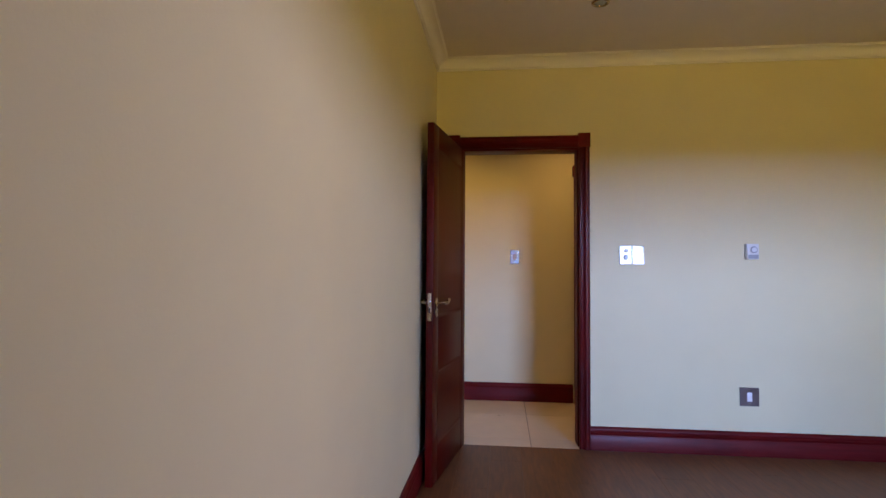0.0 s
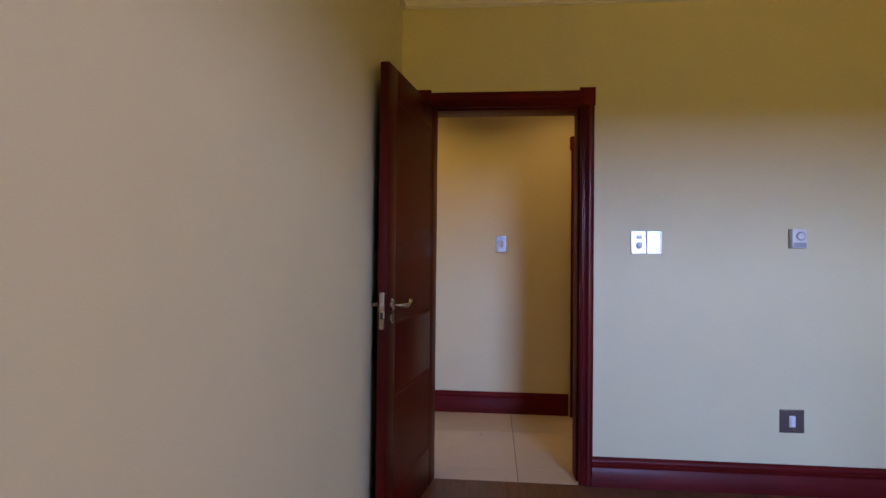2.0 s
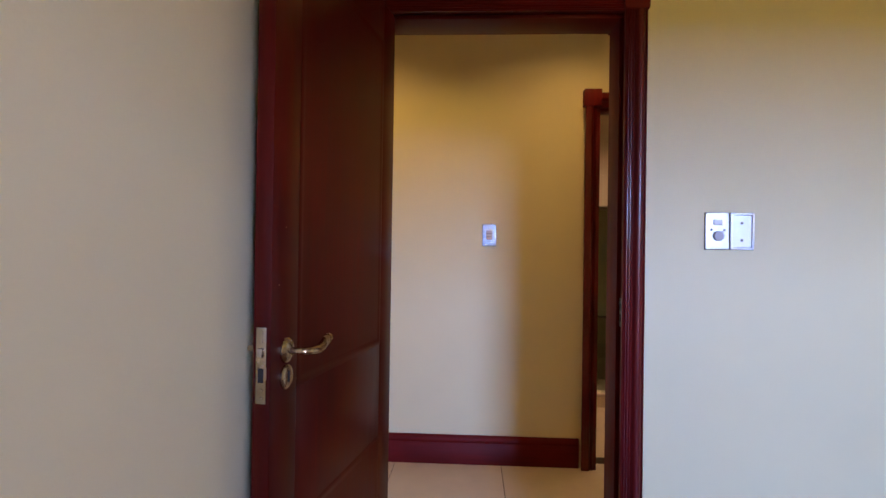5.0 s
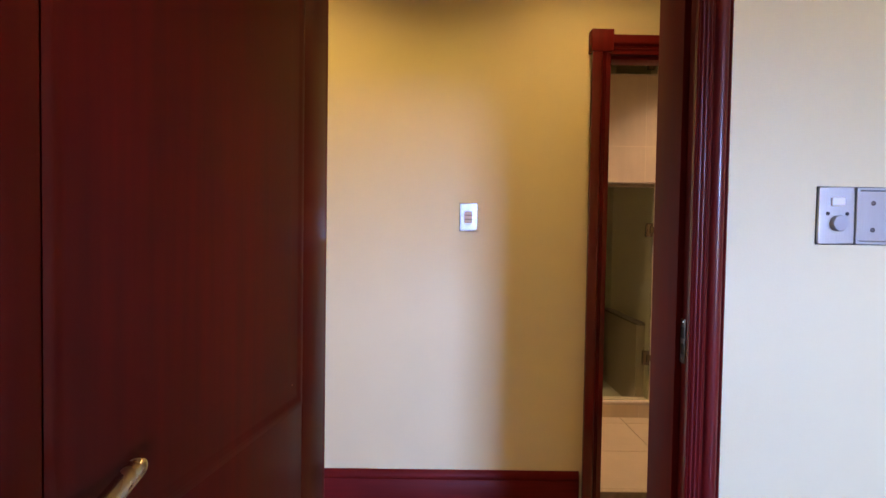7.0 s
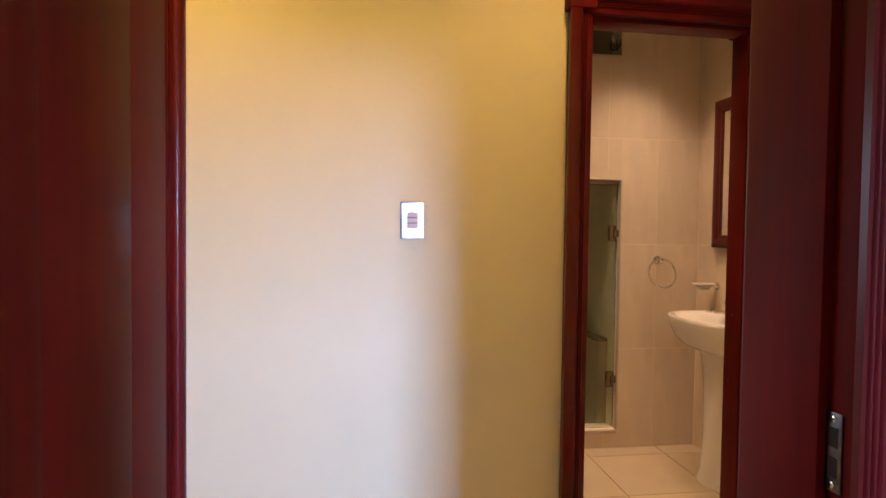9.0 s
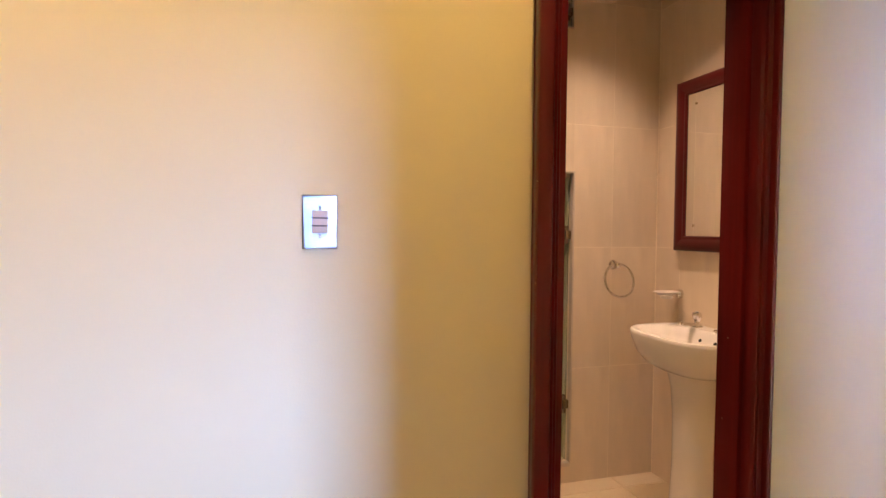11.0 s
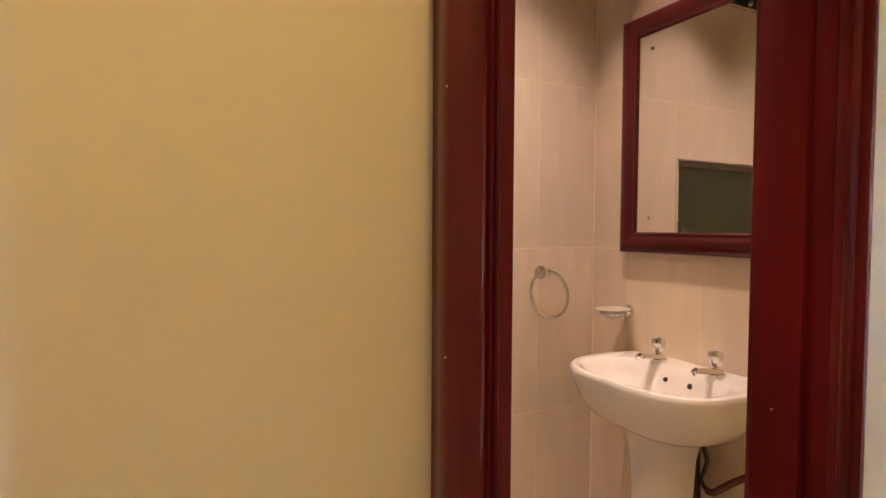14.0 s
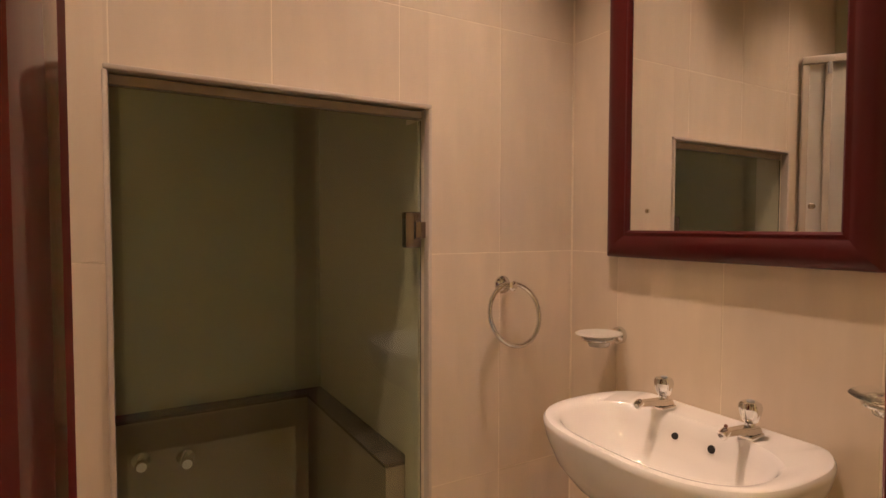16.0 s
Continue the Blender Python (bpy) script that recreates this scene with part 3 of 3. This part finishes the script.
three = tagged(empty("three_gang_switch", pose(0.638, CY, 1.301)), "polished steel plate with a sky tint and three white rockers tinted warm", "light switch")
cover_plate(three, 0, 0, 0, 0.077, 0.122, CHROME_B)
part("recess", b_box(-0.0178, 0.0178, -0.0083, -0.0060, -0.0261, 0.0261, 0.0003), DARK, three, "painted shade in the gaps round the rockers")
for i, dz in enumerate((0.0180, 0.0, -0.0180)):
    bm = b_loops([[(-0.0175, -0.006, dz - 0.0076), (0.0175, -0.006, dz - 0.0076), (0.0175, -0.006, dz + 0.0076), (-0.0175, -0.006, dz + 0.0076)],
                  [(-0.0175, -0.0105, dz - 0.0076), (0.0175, -0.0105, dz - 0.0076), (0.0175, -0.0125, dz + 0.0076), (-0.0175, -0.0125, dz + 0.0076)]])
    bmesh.ops.bevel(bm, geom=list(bm.edges), offset=0.0008, segments=2, affect="EDGES")
    part("rocker", bm, WARM_PL, three, "white plastic rocker tinted with warm light")
for dz in (0.033, -0.033):
    part("notch", b_box(-0.0045, 0.0045, -0.0082, -0.006, dz - 0.005, dz + 0.005, 0.001), BRASS, three)
    screw(three, 0.001, -0.0081, dz, BRASS, 0.0036)


# ---- downlights ----
def downlight(x, y, ring, lit, label):
    o = tagged(empty("downlight", pose(x, y, H)), label, "ceiling light", "recessed downlights")
    part("ring", b_lathe([(0.048, -0.001), (0.048, -0.006), (0.042, -0.010), (0.034, -0.008), (0.032, -0.001)], (0, 0, 0), (0, 0, 1), 36), ring, o)
    part("bulb", b_lathe([(0.030, -0.002), (0.029, -0.0045), (0.018, -0.0055)], (0, 0, 0), (0, 0, 1), 28), BULB if lit else GREY_PL, o)
    return o


downlight(1.05, 2.93, BRASS, False, "unlit recessed downlight with a dark brass ring")
for px in (-0.15, 1.12):
    downlight(px, 4.42, CHROME, True, "lit recessed downlight in the corridor ceiling")
for px, py in ((1.95, 5.69), (1.22, 5.69)):
    downlight(px, py, CHROME, True, "lit recessed downlight in the bathroom ceiling, out of view")

# ---- bathroom ----
# basin on a pedestal
BC = Vector((2.232, 5.633))


def rim(ax, ay, px, py, cx, cy, z, n=72, xmax=BX - 0.004):
    out = []
    for i in range(n):
        t = 2 * math.pi * i / n
        c, s = math.cos(t), math.sin(t)
        x = cx + ax * math.copysign(abs(c) ** (2 / px), c)
        y = cy + ay * math.copysign(abs(s) ** (2 / py), s)
        out.append((min(x, xmax), y, z))
    return out


basin = tagged(empty("washbasin", pose(0, 0, 0)), "white ceramic washbasin on a pedestal below the mirror", "washbasin")
loops = [rim(0.10, 0.12, 2.6, 2.8, 2.24, BC.y, 0.690), rim(0.140, 0.175, 2.6, 2.8, 2.24, BC.y, 0.700), rim(0.172, 0.214, 2.6, 2.8, 2.238, BC.y, 0.722),
         rim(0.196, 0.243, 2.6, 2.9, 2.234, BC.y, 0.762), rim(0.212, 0.263, 2.6, 3.0, BC.x, BC.y, 0.815), rim(0.217, 0.269, 2.6, 3.0, BC.x, BC.y, 0.842),
         rim(0.217, 0.269, 2.6, 3.0, BC.x, BC.y, 0.850), rim(0.213, 0.265, 2.6, 3.0, BC.x, BC.y, 0.856), rim(0.205, 0.257, 2.6, 3.0, BC.x, BC.y, 0.858),
         rim(0.142, 0.228, 2.5, 2.6, 2.180, BC.y, 0.855, xmax=9), rim(0.134, 0.219, 2.5, 2.6, 2.180, BC.y, 0.847, xmax=9),
         rim(0.126, 0.205, 2.4, 2.5, 2.182, BC.y, 0.820, xmax=9), rim(0.110, 0.175, 2.3, 2.4, 2.186, BC.y, 0.770, xmax=9),
         rim(0.085, 0.125, 2.2, 2.2, 2.192, BC.y, 0.735, xmax=9), rim(0.045, 0.06, 2, 2, 2.198, BC.y, 0.720, xmax=9), rim(0.018, 0.018, 2, 2, 2.2, BC.y, 0.717, xmax=9)]
part("bowl", b_loops(loops), CERAMIC, basin)
shell = []
for z, w, d in ((0.036, 0.112, 0.125), (0.06, 0.108, 0.122), (0.10, 0.096, 0.110), (0.30, 0.088, 0.102), (0.50, 0.090, 0.104), (0.62, 0.098, 0.112), (0.675, 0.112, 0.124), (0.702, 0.124, 0.132)):
    lp = []
    for i in range(25):
        t = math.pi / 2 + math.pi * i / 24
        lp.append((2.262 + d * math.copysign(abs(math.cos(t)) ** 0.75, math.cos(t)) if abs(math.cos(t)) > 1e-6 else 2.262, BC.y + w * math.copysign(abs(math.sin(t)) ** 0.85, math.sin(t)), z))
    inner = [(min(x + 0.012 * (1 if x < 2.25 else 0), 2.262), BC.y + (y - BC.y) * 0.87, zz) for x, y, zz in lp[::-1]]
    shell.append(lp + inner)
part("pedestal", b_loops(shell), CERAMIC, basin)
part("drain", b_lathe([(0.020, 0), (0.020, 0.003), (0.015, 0.004), (0.012, 0.001)], (2.2, BC.y, 0.7165), (0, 0, 1), 28), CHROME, basin)
for y, z in ((5.684, 0.812), (5.596, 0.812)):
    part("overflow_hole", b_lathe([(0.0085, 0), (0.0085, 0.004), (0.006, 0.0045)], (2.3075, y, z), (-0.9, 0, 0.43), 20), DARK, basin, "dark round overflow hole")
part("chain_stay", b_lathe([(0.004, 0), (0.004, 0.006), (0.002, 0.008)], (2.335, 5.585, 0.856), (0, 0, 1), 12), COPPER, basin)


def tap(y):
    o = tagged(empty("tap", pose(2.328, y, 0.857)), "chrome pillar tap with a fluted knob on the washbasin", "tap", "basin taps")
    part("base", b_box(-0.024, 0.022, -0.019, 0.019, 0, 0.010, 0.004), CHROME, o)
    sp = [[(px, s * w, z + dz) for s, dz in ((-1, -0.006), (1, -0.006), (0.75, 0.007), (-0.75, 0.007))] for px, w, z in ((0.018, 0.017, 0.014), (-0.01, 0.017, 0.016), (-0.05, 0.011, 0.021), (-0.082, 0.009, 0.023))]
    bm = b_loops(sp)
    bmesh.ops.bevel(bm, geom=list(bm.edges), offset=0.002, segments=2, affect="EDGES")
    part("spout", bm, CHROME, o)
    part("nozzle", b_lathe([(0.0085, -0.008), (0.0095, -0.004), (0.0095, 0.008), (0.007, 0.010)], (-0.084, 0, 0.023), (-0.85, 0, -0.5), 20), CHROME, o)
    part("stem", b_lathe([(0.012, 0.016), (0.010, 0.024), (0.010, 0.034)], (0, 0, 0), (0, 0, 1), 20), CHROME, o)
    loops = []
    for r, z in ((0.011, 0.030), (0.014, 0.034), (0.018, 0.046), (0.0205, 0.058), (0.0195, 0.066), (0.0160, 0.071), (0.008, 0.072)):
        loops.append([(r * (1 + 0.07 * math.cos(6 * a)) * math.cos(a), r * (1 + 0.07 * math.cos(6 * a)) * math.sin(a), z) for a in [2 * math.pi * i / 48 for i in range(48)]])
    k = part("knob", b_loops(loops), CHROME, o)
    part("knob_cap", b_lathe([(0.0075, 0.0715), (0.0075, 0.074), (0.005, 0.0748)], (0, 0, 0), (0, 0, 1), 18), GREY_PL, k)
    return o


tap(5.733)
tap(5.530)

pipes = tagged(empty("basin_pipes", pose(0, 0, 0)), "dark waste pipe and copper supply hoses behind the pedestal", "pipes")
part("waste_pipe", b_tube([(2.345, 5.603, 0.700), (2.345, 5.604, 0.55), (2.345, 5.604, 0.436)], [0.013, 0.015, 0.017], 16), RUBBER, pipes)
part("supply_hose", b_tube(smooth_path([(2.345, 5.588, 0.700), (2.345, 5.574, 0.628), (2.345, 5.563, 0.598), (2.345, 5.570, 0.565), (2.345, 5.582, 0.535), (2.345, 5.572, 0.515), (2.345, 5.552, 0.506)]), 0.0065, 10), RUBBER, pipes)
part("copper_pipe", b_tube(smooth_path([(2.345, 5.560, 0.506), (2.345, 5.540, 0.510), (2.350, 5.515, 0.532), (2.358, 5.490, 0.556), (2.385, 5.472, 0.572), (2.398, 5.466, 0.575)]), 0.0105, 12), COPPER, pipes, "tarnished copper pipe")

# mirror in a mahogany frame
my0, my1, mz0, mz1 = 5.332, 5.956, 1.197, 1.996
mir = tagged(empty("wall_mirror", pose(0, 0, 0)), "tall rectangular mirror in a dark mahogany frame above the basin", "mirror")
fp = [(0, 0), (0, 0.020), (0.0032, 0.027), (0.0107, 0.032), (0.0236, 0.0345), (0.0365, 0.034), (0.0473, 0.030), (0.0537, 0.026), (0.057, 0.0255), (0.0602, 0.027), (0.0645, 0.0265), (0.0677, 0.023), (0.0699, 0.020), (0.0699, 0)]


def mitred(name, ya, za, yb, zb, oy, oz, mat):
    """One side of the frame from outer corner a to outer corner b, cut at 45 degrees; (oy, oz) points inward."""
    d = Vector((yb - ya, zb - za)).normalized()
    loops = []
    for (cy, cz), s in (((ya, za), 1), ((yb, zb), -1)):
        loops.append([(BX - 0.001 - dep, cy + oy * a + d.x * s * a, cz + oz * a + d.y * s * a) for a, dep in fp])
    part(name, b_loops(loops), mat, mir)


mitred("frame_side", my0, mz0, my0, mz1, 1, 0, FRAME)
mitred("frame_side", my1, mz0, my1, mz1, -1, 0, FRAME)
mitred("frame_rail", my0, mz0, my1, mz0, 0, 1, FRAME)
mitred("frame_rail", my0, mz1, my1, mz1, 0, -1, FRAME)
part("glass", b_box(BX - 0.0185, BX - 0.002, my0 + 0.063, my1 - 0.063, mz0 + 0.060, mz1 - 0.060), MIRROR, mir, "clear silvered mirror glass", False)
for y in (my0 + 0.122, my1 - 0.125):
    for z in (mz0 + 0.118, mz1 - 0.118):
        part("dome_screw", b_lathe([(0.0058, 0), (0.0054, 0.003), (0.0028, 0.0050)], (BX - 0.0185, y, z), (-1, 0, 0), 18), BRASS, mir, "domed brass mirror screw")

# towel ring on the back wall
tr = tagged(empty("towel_ring", pose(2.145, BY, 1.118)), "round chrome towel ring on the tiled wall", "towel ring")
part("rose", b_lathe([(0.024, 0), (0.024, 0.006), (0.018, 0.011), (0.011, 0.014), (0.0095, 0.034), (0.012, 0.038), (0.013, 0.052), (0.007, 0.055)], (0, -0.001, 0), (0, -1, 0), 28), CHROME, tr)
part("ring", b_tube([(0.080 * math.sin(2 * math.pi * i / 48), -0.061 + 0.020 * math.cos(2 * math.pi * i / 48), -0.074 + 0.080 * math.cos(2 * math.pi * i / 48)) for i in range(49)], 0.0064, 10), CHROME, tr)


def soap_dish(y, z, glass, label):
    o = tagged(empty("soap_dish", pose(BX, y, z)), label, "soap dish", "soap dishes by the basin")
    part("rose", b_lathe([(0.023, 0), (0.023, 0.005), (0.021, 0.012), (0.014, 0.015), (0.0105, 0.020), (0.0105, 0.034)], (-0.001, 0, 0), (-1, 0, 0), 28), CHROME, o)
    part("holder_ring", b_tube([(-0.080 + 0.044 * math.cos(2 * math.pi * i / 40), 0.036 * math.sin(2 * math.pi * i / 40), -0.002) for i in range(41)], 0.0040, 8), CHROME, o)
    prof = [(0.010, -0.022), (0.024, -0.021), (0.028, -0.014), (0.029, 0.002), (0.040, 0.0055), (0.056, 0.009), (0.059, 0.0115), (0.056, 0.0135), (0.032, 0.0115), (0.024, 0.007), (0.008, 0.006)]
    bm = b_lathe(prof, (0, 0, 0), (0, 0, 1), 40)
    for v in bm.verts:
        v.co = (v.co.x * 1.1 - 0.080, v.co.y * 0.95, v.co.z)
    part("dish", bm, glass, o, "shallow glass dish")
    return o


soap_dish(5.928, 0.987, MILK, "frosted glass soap dish on a chrome wall bracket")
soap_dish(5.296, 0.992, CLEAR, "clear glass soap dish on a chrome wall bracket")

# shower door, trim and fittings
sd = tagged(empty("shower_door", pose(0, 0, 0)), "green tinted frameless glass shower door with chrome hinges", "shower door")
pane("pane", b_box(SH[0] + 0.006, SH[1] - 0.008, BY + 0.020, BY + 0.028, SH[2] + 0.008, SH[3] - 0.030), GLASS, sd, "green tinted glass pane")


def glass_hinge(parent, x1, z0, z1, w=0.056):
    h = part("hinge", b_box(x1 - w, x1 - 0.012, BY + 0.010, BY + 0.038, z0, z1, 0.005), HINGE, parent, "square chrome glass hinge with a dim reflection in its colour")
    part("knuckle", b_box(x1 - 0.030, x1 - 0.0005, BY + 0.006, BY + 0.042, z0 + (z1 - z0) * 0.27, z1 - (z1 - z0) * 0.27, 0.002), HINGE, h)
    part("seam", b_box(x1 - 0.0325, x1 - 0.0305, BY + 0.0092, BY + 0.0388, z0 + (z1 - z0) * 0.25, z1 - (z1 - z0) * 0.25), DARK, h)


glass_hinge(sd, SH[1], 1.222, 1.312)
glass_hinge(sd, SH[1], 0.380, 0.472)
ug = tagged(empty("shower_top_pane", pose(0, 0, 0)), "dark glass pane above the shower door with chrome clips", "glass pane")
pane("pane", b_box(UP[0] + 0.004, UP[1] - 0.004, BY + 0.012, BY + 0.020, UP[2] + 0.004, UP[3] - 0.004), GLASS, ug)
glass_hinge(ug, UP[1], 2.306, 2.387, 0.06)
part("clip", b_lathe([(0.012, 0), (0.012, 0.006), (0.008, 0.012), (0.004, 0.014)], (1.45, BY + 0.012, 2.30), (0, -1, 0), 20), CHROME, ug)


def trim(name, x0, x1, z0, z1):
    return tagged(link(name, b_box(x0, x1, BY - 0.010, BY + 0.018, z0, z1, 0.003), SILICONE, smooth=True), "cream edge trim round the shower opening", kind="structure")


trim("trim", SH[0] - 0.004, SH[1] + 0.008, SH[3] - 0.004, SH[3] + 0.006)
trim("trim", SH[0] - 0.006, SH[0] + 0.004, SH[2], SH[3] - 0.005)
trim("trim", SH[1] - 0.002, SH[1] + 0.008, SH[2], SH[3] - 0.005)
trim("trim", SH[0] - 0.004, SH[1] + 0.004, SH[2] - 0.018, SH[2] + 0.002)
trim("trim", UP[0], UP[1], UP[2] - 0.006, UP[2] + 0.003)
tagged(link("shower_head_rail", b_box(SH[0] + 0.004, SH[1] - 0.004, BY + 0.02, BY + 0.05, SH[3] - 0.026, SH[3] - 0.006, 0.002), TOP_STRIP), "opaque brown bar in place of the glass door's see-through top strip", kind="structure")
block("shower_reveal", SH[1] - 0.005, SH[1] - 0.0005, BY + 0.045, 6.2395, SH[2] + 0.003, SH[3] - 0.028, SHOWER_T, "tiled side of the shower opening")
# low ledge with a dark tiled top round two sides of the shower
LZ, LD = 0.634, 0.075
block("shower_ledge", 0.88, 1.93 - LD, 7.05 - LD, 7.0495, 0.06, LZ - 0.013, LEDGE_T, "brown tiled ledge along the shower's back wall")
block("shower_ledge", 1.93 - LD, 1.9295, 6.245, 7.0495, 0.06, LZ - 0.013, LEDGE_T, "brown tiled ledge along the shower's side wall")
for bb in ((0.88, 1.93 - LD - 0.004, 7.05 - LD - 0.004, 7.0495), (1.93 - LD - 0.003, 1.9295, 6.245, 7.0495)):
    block("shower_border", *bb, LZ - 0.0125, LZ, SHOWER_B, "dark tiles on top of the shower ledge", 0.002)
for px, pz in ((1.290, 0.492), (1.425, 0.474)):
    o = tagged(empty("shower_tap", pose(px, 7.05 - LD, pz)), "chrome shower tap on the shower's back wall", "tap", "shower taps")
    part("flange", b_lathe([(0.030, 0), (0.030, 0.004), (0.023, 0.012), (0.013, 0.016)], (0, -0.001, 0), (0, -1, 0), 28), CHROME, o)
    part("handle", b_lathe([(0.013, 0.014), (0.014, 0.024), (0.017, 0.026), (0.017, 0.029), (0.015, 0.031), (0.018, 0.036), (0.020, 0.058), (0.017, 0.063)], (0, 0, 0), (0, -1, 0), 28), CHROME, o)
    part("cap", b_lathe([(0.0155, 0.0625), (0.0145, 0.065), (0.006, 0.066)], (0, 0, 0), (0, -1, 0), 24), WHITE_PL, o)

# corner shower screen, seen in the mirror
sc = tagged(empty("corner_screen", pose(1.156, BY - 0.012, 0, 0, 0, math.degrees(math.atan2(-0.127, -0.096)))), "cream-framed glass screen standing across the bathroom corner", "shower screen")
SL, SHT = 0.40, 1.95
for u in (0.0, 0.075, SL - 0.03):
    part("post", b_box(u, u + 0.024, -0.014, 0.014, 0.036, SHT - 0.03, 0.004), CREAM, sc)
part("top_rail", b_box(0, SL, -0.017, 0.017, SHT - 0.0295, SHT, 0.004), CREAM, sc)
part("bottom_rail", b_box(0.025, SL - 0.031, -0.012, 0.012, 0.036, 0.066, 0.004), CREAM, sc)
part("pane", b_box(0.1, SL - 0.031, -0.003, 0.003, 0.067, SHT - 0.03), MILK, sc, "obscured glass pane", False)
part("pane", b_box(0.025, 0.0745, -0.003, 0.003, 0.067, SHT - 0.03), MILK, sc, "", False)
part("roller", b_box(0.082, 0.096, 0.015, 0.030, SHT - 0.075, SHT - 0.03, 0.003), GREY_PL, sc)

# window frames, all out of view; the second and third are added round their lamps
for nm, ax, c, a0, a1, z0, z1 in (("window_1", "y", -1.475, 1.78, 2.96, 0.85, 2.12), ("added_window_2", "x", -2.375, 5.8, 7.0, 0.9, 2.1), ("added_window_3", "x", 5.24, 1.62, 3.08, 0.9, 2.1)):
    w = tagged(empty(nm), "plain wooden window frame, out of view", kind="structure")
    for p0, p1, q0, q1, n2 in ((a0, a0 + 0.05, z0, z1, "window_frame"), (a1 - 0.05, a1, z0, z1, "window_frame"), (a0 + 0.05, a1 - 0.05, z0, z0 + 0.05, "window_frame"), (a0 + 0.05, a1 - 0.05, z1 - 0.05, z1, "window_frame")):
        bb = (p0, p1, c + 0.0, c + 0.07, q0, q1) if ax == "y" else (c, c + 0.07, p0, p1, q0, q1)
        part(n2, b_box(*bb, 0.003), WOOD, w)

# ---- tiles and planks ----
MESHES = {}


def tile_mesh(w, h, d, flags, mat):
    """A piece 0..w by 0..h, d proud, with softened edges where flags (left, right, bottom, top) are set."""
    key = (round(w, 4), round(h, 4), d, flags, mat.name)
    if key not in MESHES:
        gp, iv = (0.0001, 0.0005) if mat is PLANK else (0.0020, 0.0015) if mat is TILE_F else (0.0013, 0.0005)
        l, r, b, t = [f * gp for f in flags]
        l2, r2, b2, t2 = [f * (gp + iv) for f in flags]
        bm = b_loops([[(l, b, 0), (w - r, b, 0), (w - r, h - t, 0), (l, h - t, 0)], [(l, b, d * 0.75), (w - r, b, d * 0.75), (w - r, h - t, d * 0.75), (l, h - t, d * 0.75)],
                      [(l2, b2, d), (w - r2, b2, d), (w - r2, h - t2, d), (l2, h - t2, d)]])
        bmesh.ops.recalc_face_normals(bm, faces=bm.faces)
        me = bpy.data.meshes.new("tile")
        bm.to_mesh(me)
        bm.free()
        me.materials.append(mat)
        MESHES[key] = me
    return MESHES[key]


def lay(name, parent, origin, u, v, cells, d, mat, holes=()):
    """Lays pieces (a0, a1, b0, b1) in the plane of u and v through origin, clear of the holes."""
    u, v = Vector(u), Vector(v)
    n = u.cross(v)
    rot = Matrix((u, v, n)).transposed().to_4x4()
    for a0, a1, b0, b1 in cells:
        xs = sorted({a0, a1, *[q for h in holes for q in h[:2] if a0 < q < a1]})
        pieces = []
        for x0, x1 in zip(xs, xs[1:]):
            zs = sorted({b0, b1, *[q for h in holes if h[0] <= x0 and x1 <= h[1] for q in h[2:] if b0 < q < b1]})
            for z0, z1 in zip(zs, zs[1:]):
                if not any(h[0] <= x0 and x1 <= h[1] and h[2] <= z0 and z1 <= h[3] for h in holes):
                    pieces.append((x0, x1, z0, z1))
        for x0, x1, z0, z1 in pieces:
            flags = (int(x0 == a0), int(x1 == a1), int(z0 == b0), int(z1 == b1))
            ob = new(name, tile_mesh(x1 - x0, z1 - z0, d, flags, mat))
            ob.matrix_world = Matrix.Translation(Vector(origin) + u * x0 + v * z0) @ rot
            ob.parent = parent


def cells(a_lines, b_lines):
    return [(a0, a1, b0, b1) for a0, a1 in zip(a_lines, a_lines[1:]) for b0, b1 in zip(b_lines, b_lines[1:])]


ROWS_Z = [0.003, 0.606, 1.206, 1.806, 2.406, H - 0.002]
TD = 0.0008
# back wall: u runs towards -x so that the pieces face the room
lay("tile", back_wall, (0, BY, 0), (1, 0, 0), (0, 0, 1), cells([0.88, 1.236, 1.536, 1.838, 2.138, BX - 0.003], ROWS_Z), TD, TILE_W,
    [(SH[0] - 0.002, SH[1] + 0.002, SH[2] - 0.002, SH[3] + 0.002), UP])
# basin wall, facing -x: u runs towards -y
lay("tile", basin_wall, (BX, BY, 0), (0, -1, 0), (0, 0, 1), cells([0.004, 0.178, 0.478, 0.778, BY - 5.13], ROWS_Z), TD, TILE_W)
XB = [0.88, 1.263, 1.713, 2.155, BX - 0.003]
YB = [CY + 0.072, 5.10, 5.55, 6.00, BY - 0.003]
lay("tile", bath_floor, (0, 0, 0.032), (1, 0, 0), (0, 1, 0), cells(XB, YB), 0.004, TILE_F)
XC = [-1.6, -1.08, -0.48, 0.12, 0.722, 1.322, 1.922, 2.522, 3.122, 3.5]
YC = [DY - 0.003, 3.875, 4.525, CY + 0.068]
lay("tile", corridor_floor, (0, 0, -0.004), (1, 0, 0), (0, 1, 0), cells(XC, YC), 0.004, TILE_F)
bed_floor = bpy.data.objects["floor_bedroom"]
k = 0
px = WX
while px < 3.07:
    x1 = min(px + 0.192, 3.078)
    ys = [-1.4] + [y for y in [-1.4 + 1.22 * (0.2 + (k * 0.37) % 1.0) + 1.22 * j for j in range(5)] if -1.35 < y < DY - 0.06] + [DY - 0.006]
    lay("plank", bed_floor, (0, 0, -0.008), (0, 1, 0), (-1, 0, 0), [(a, b, -x1, -px) for a, b in zip(ys, ys[1:])], 0.008, PLANK)
    px += 0.192
    k += 1
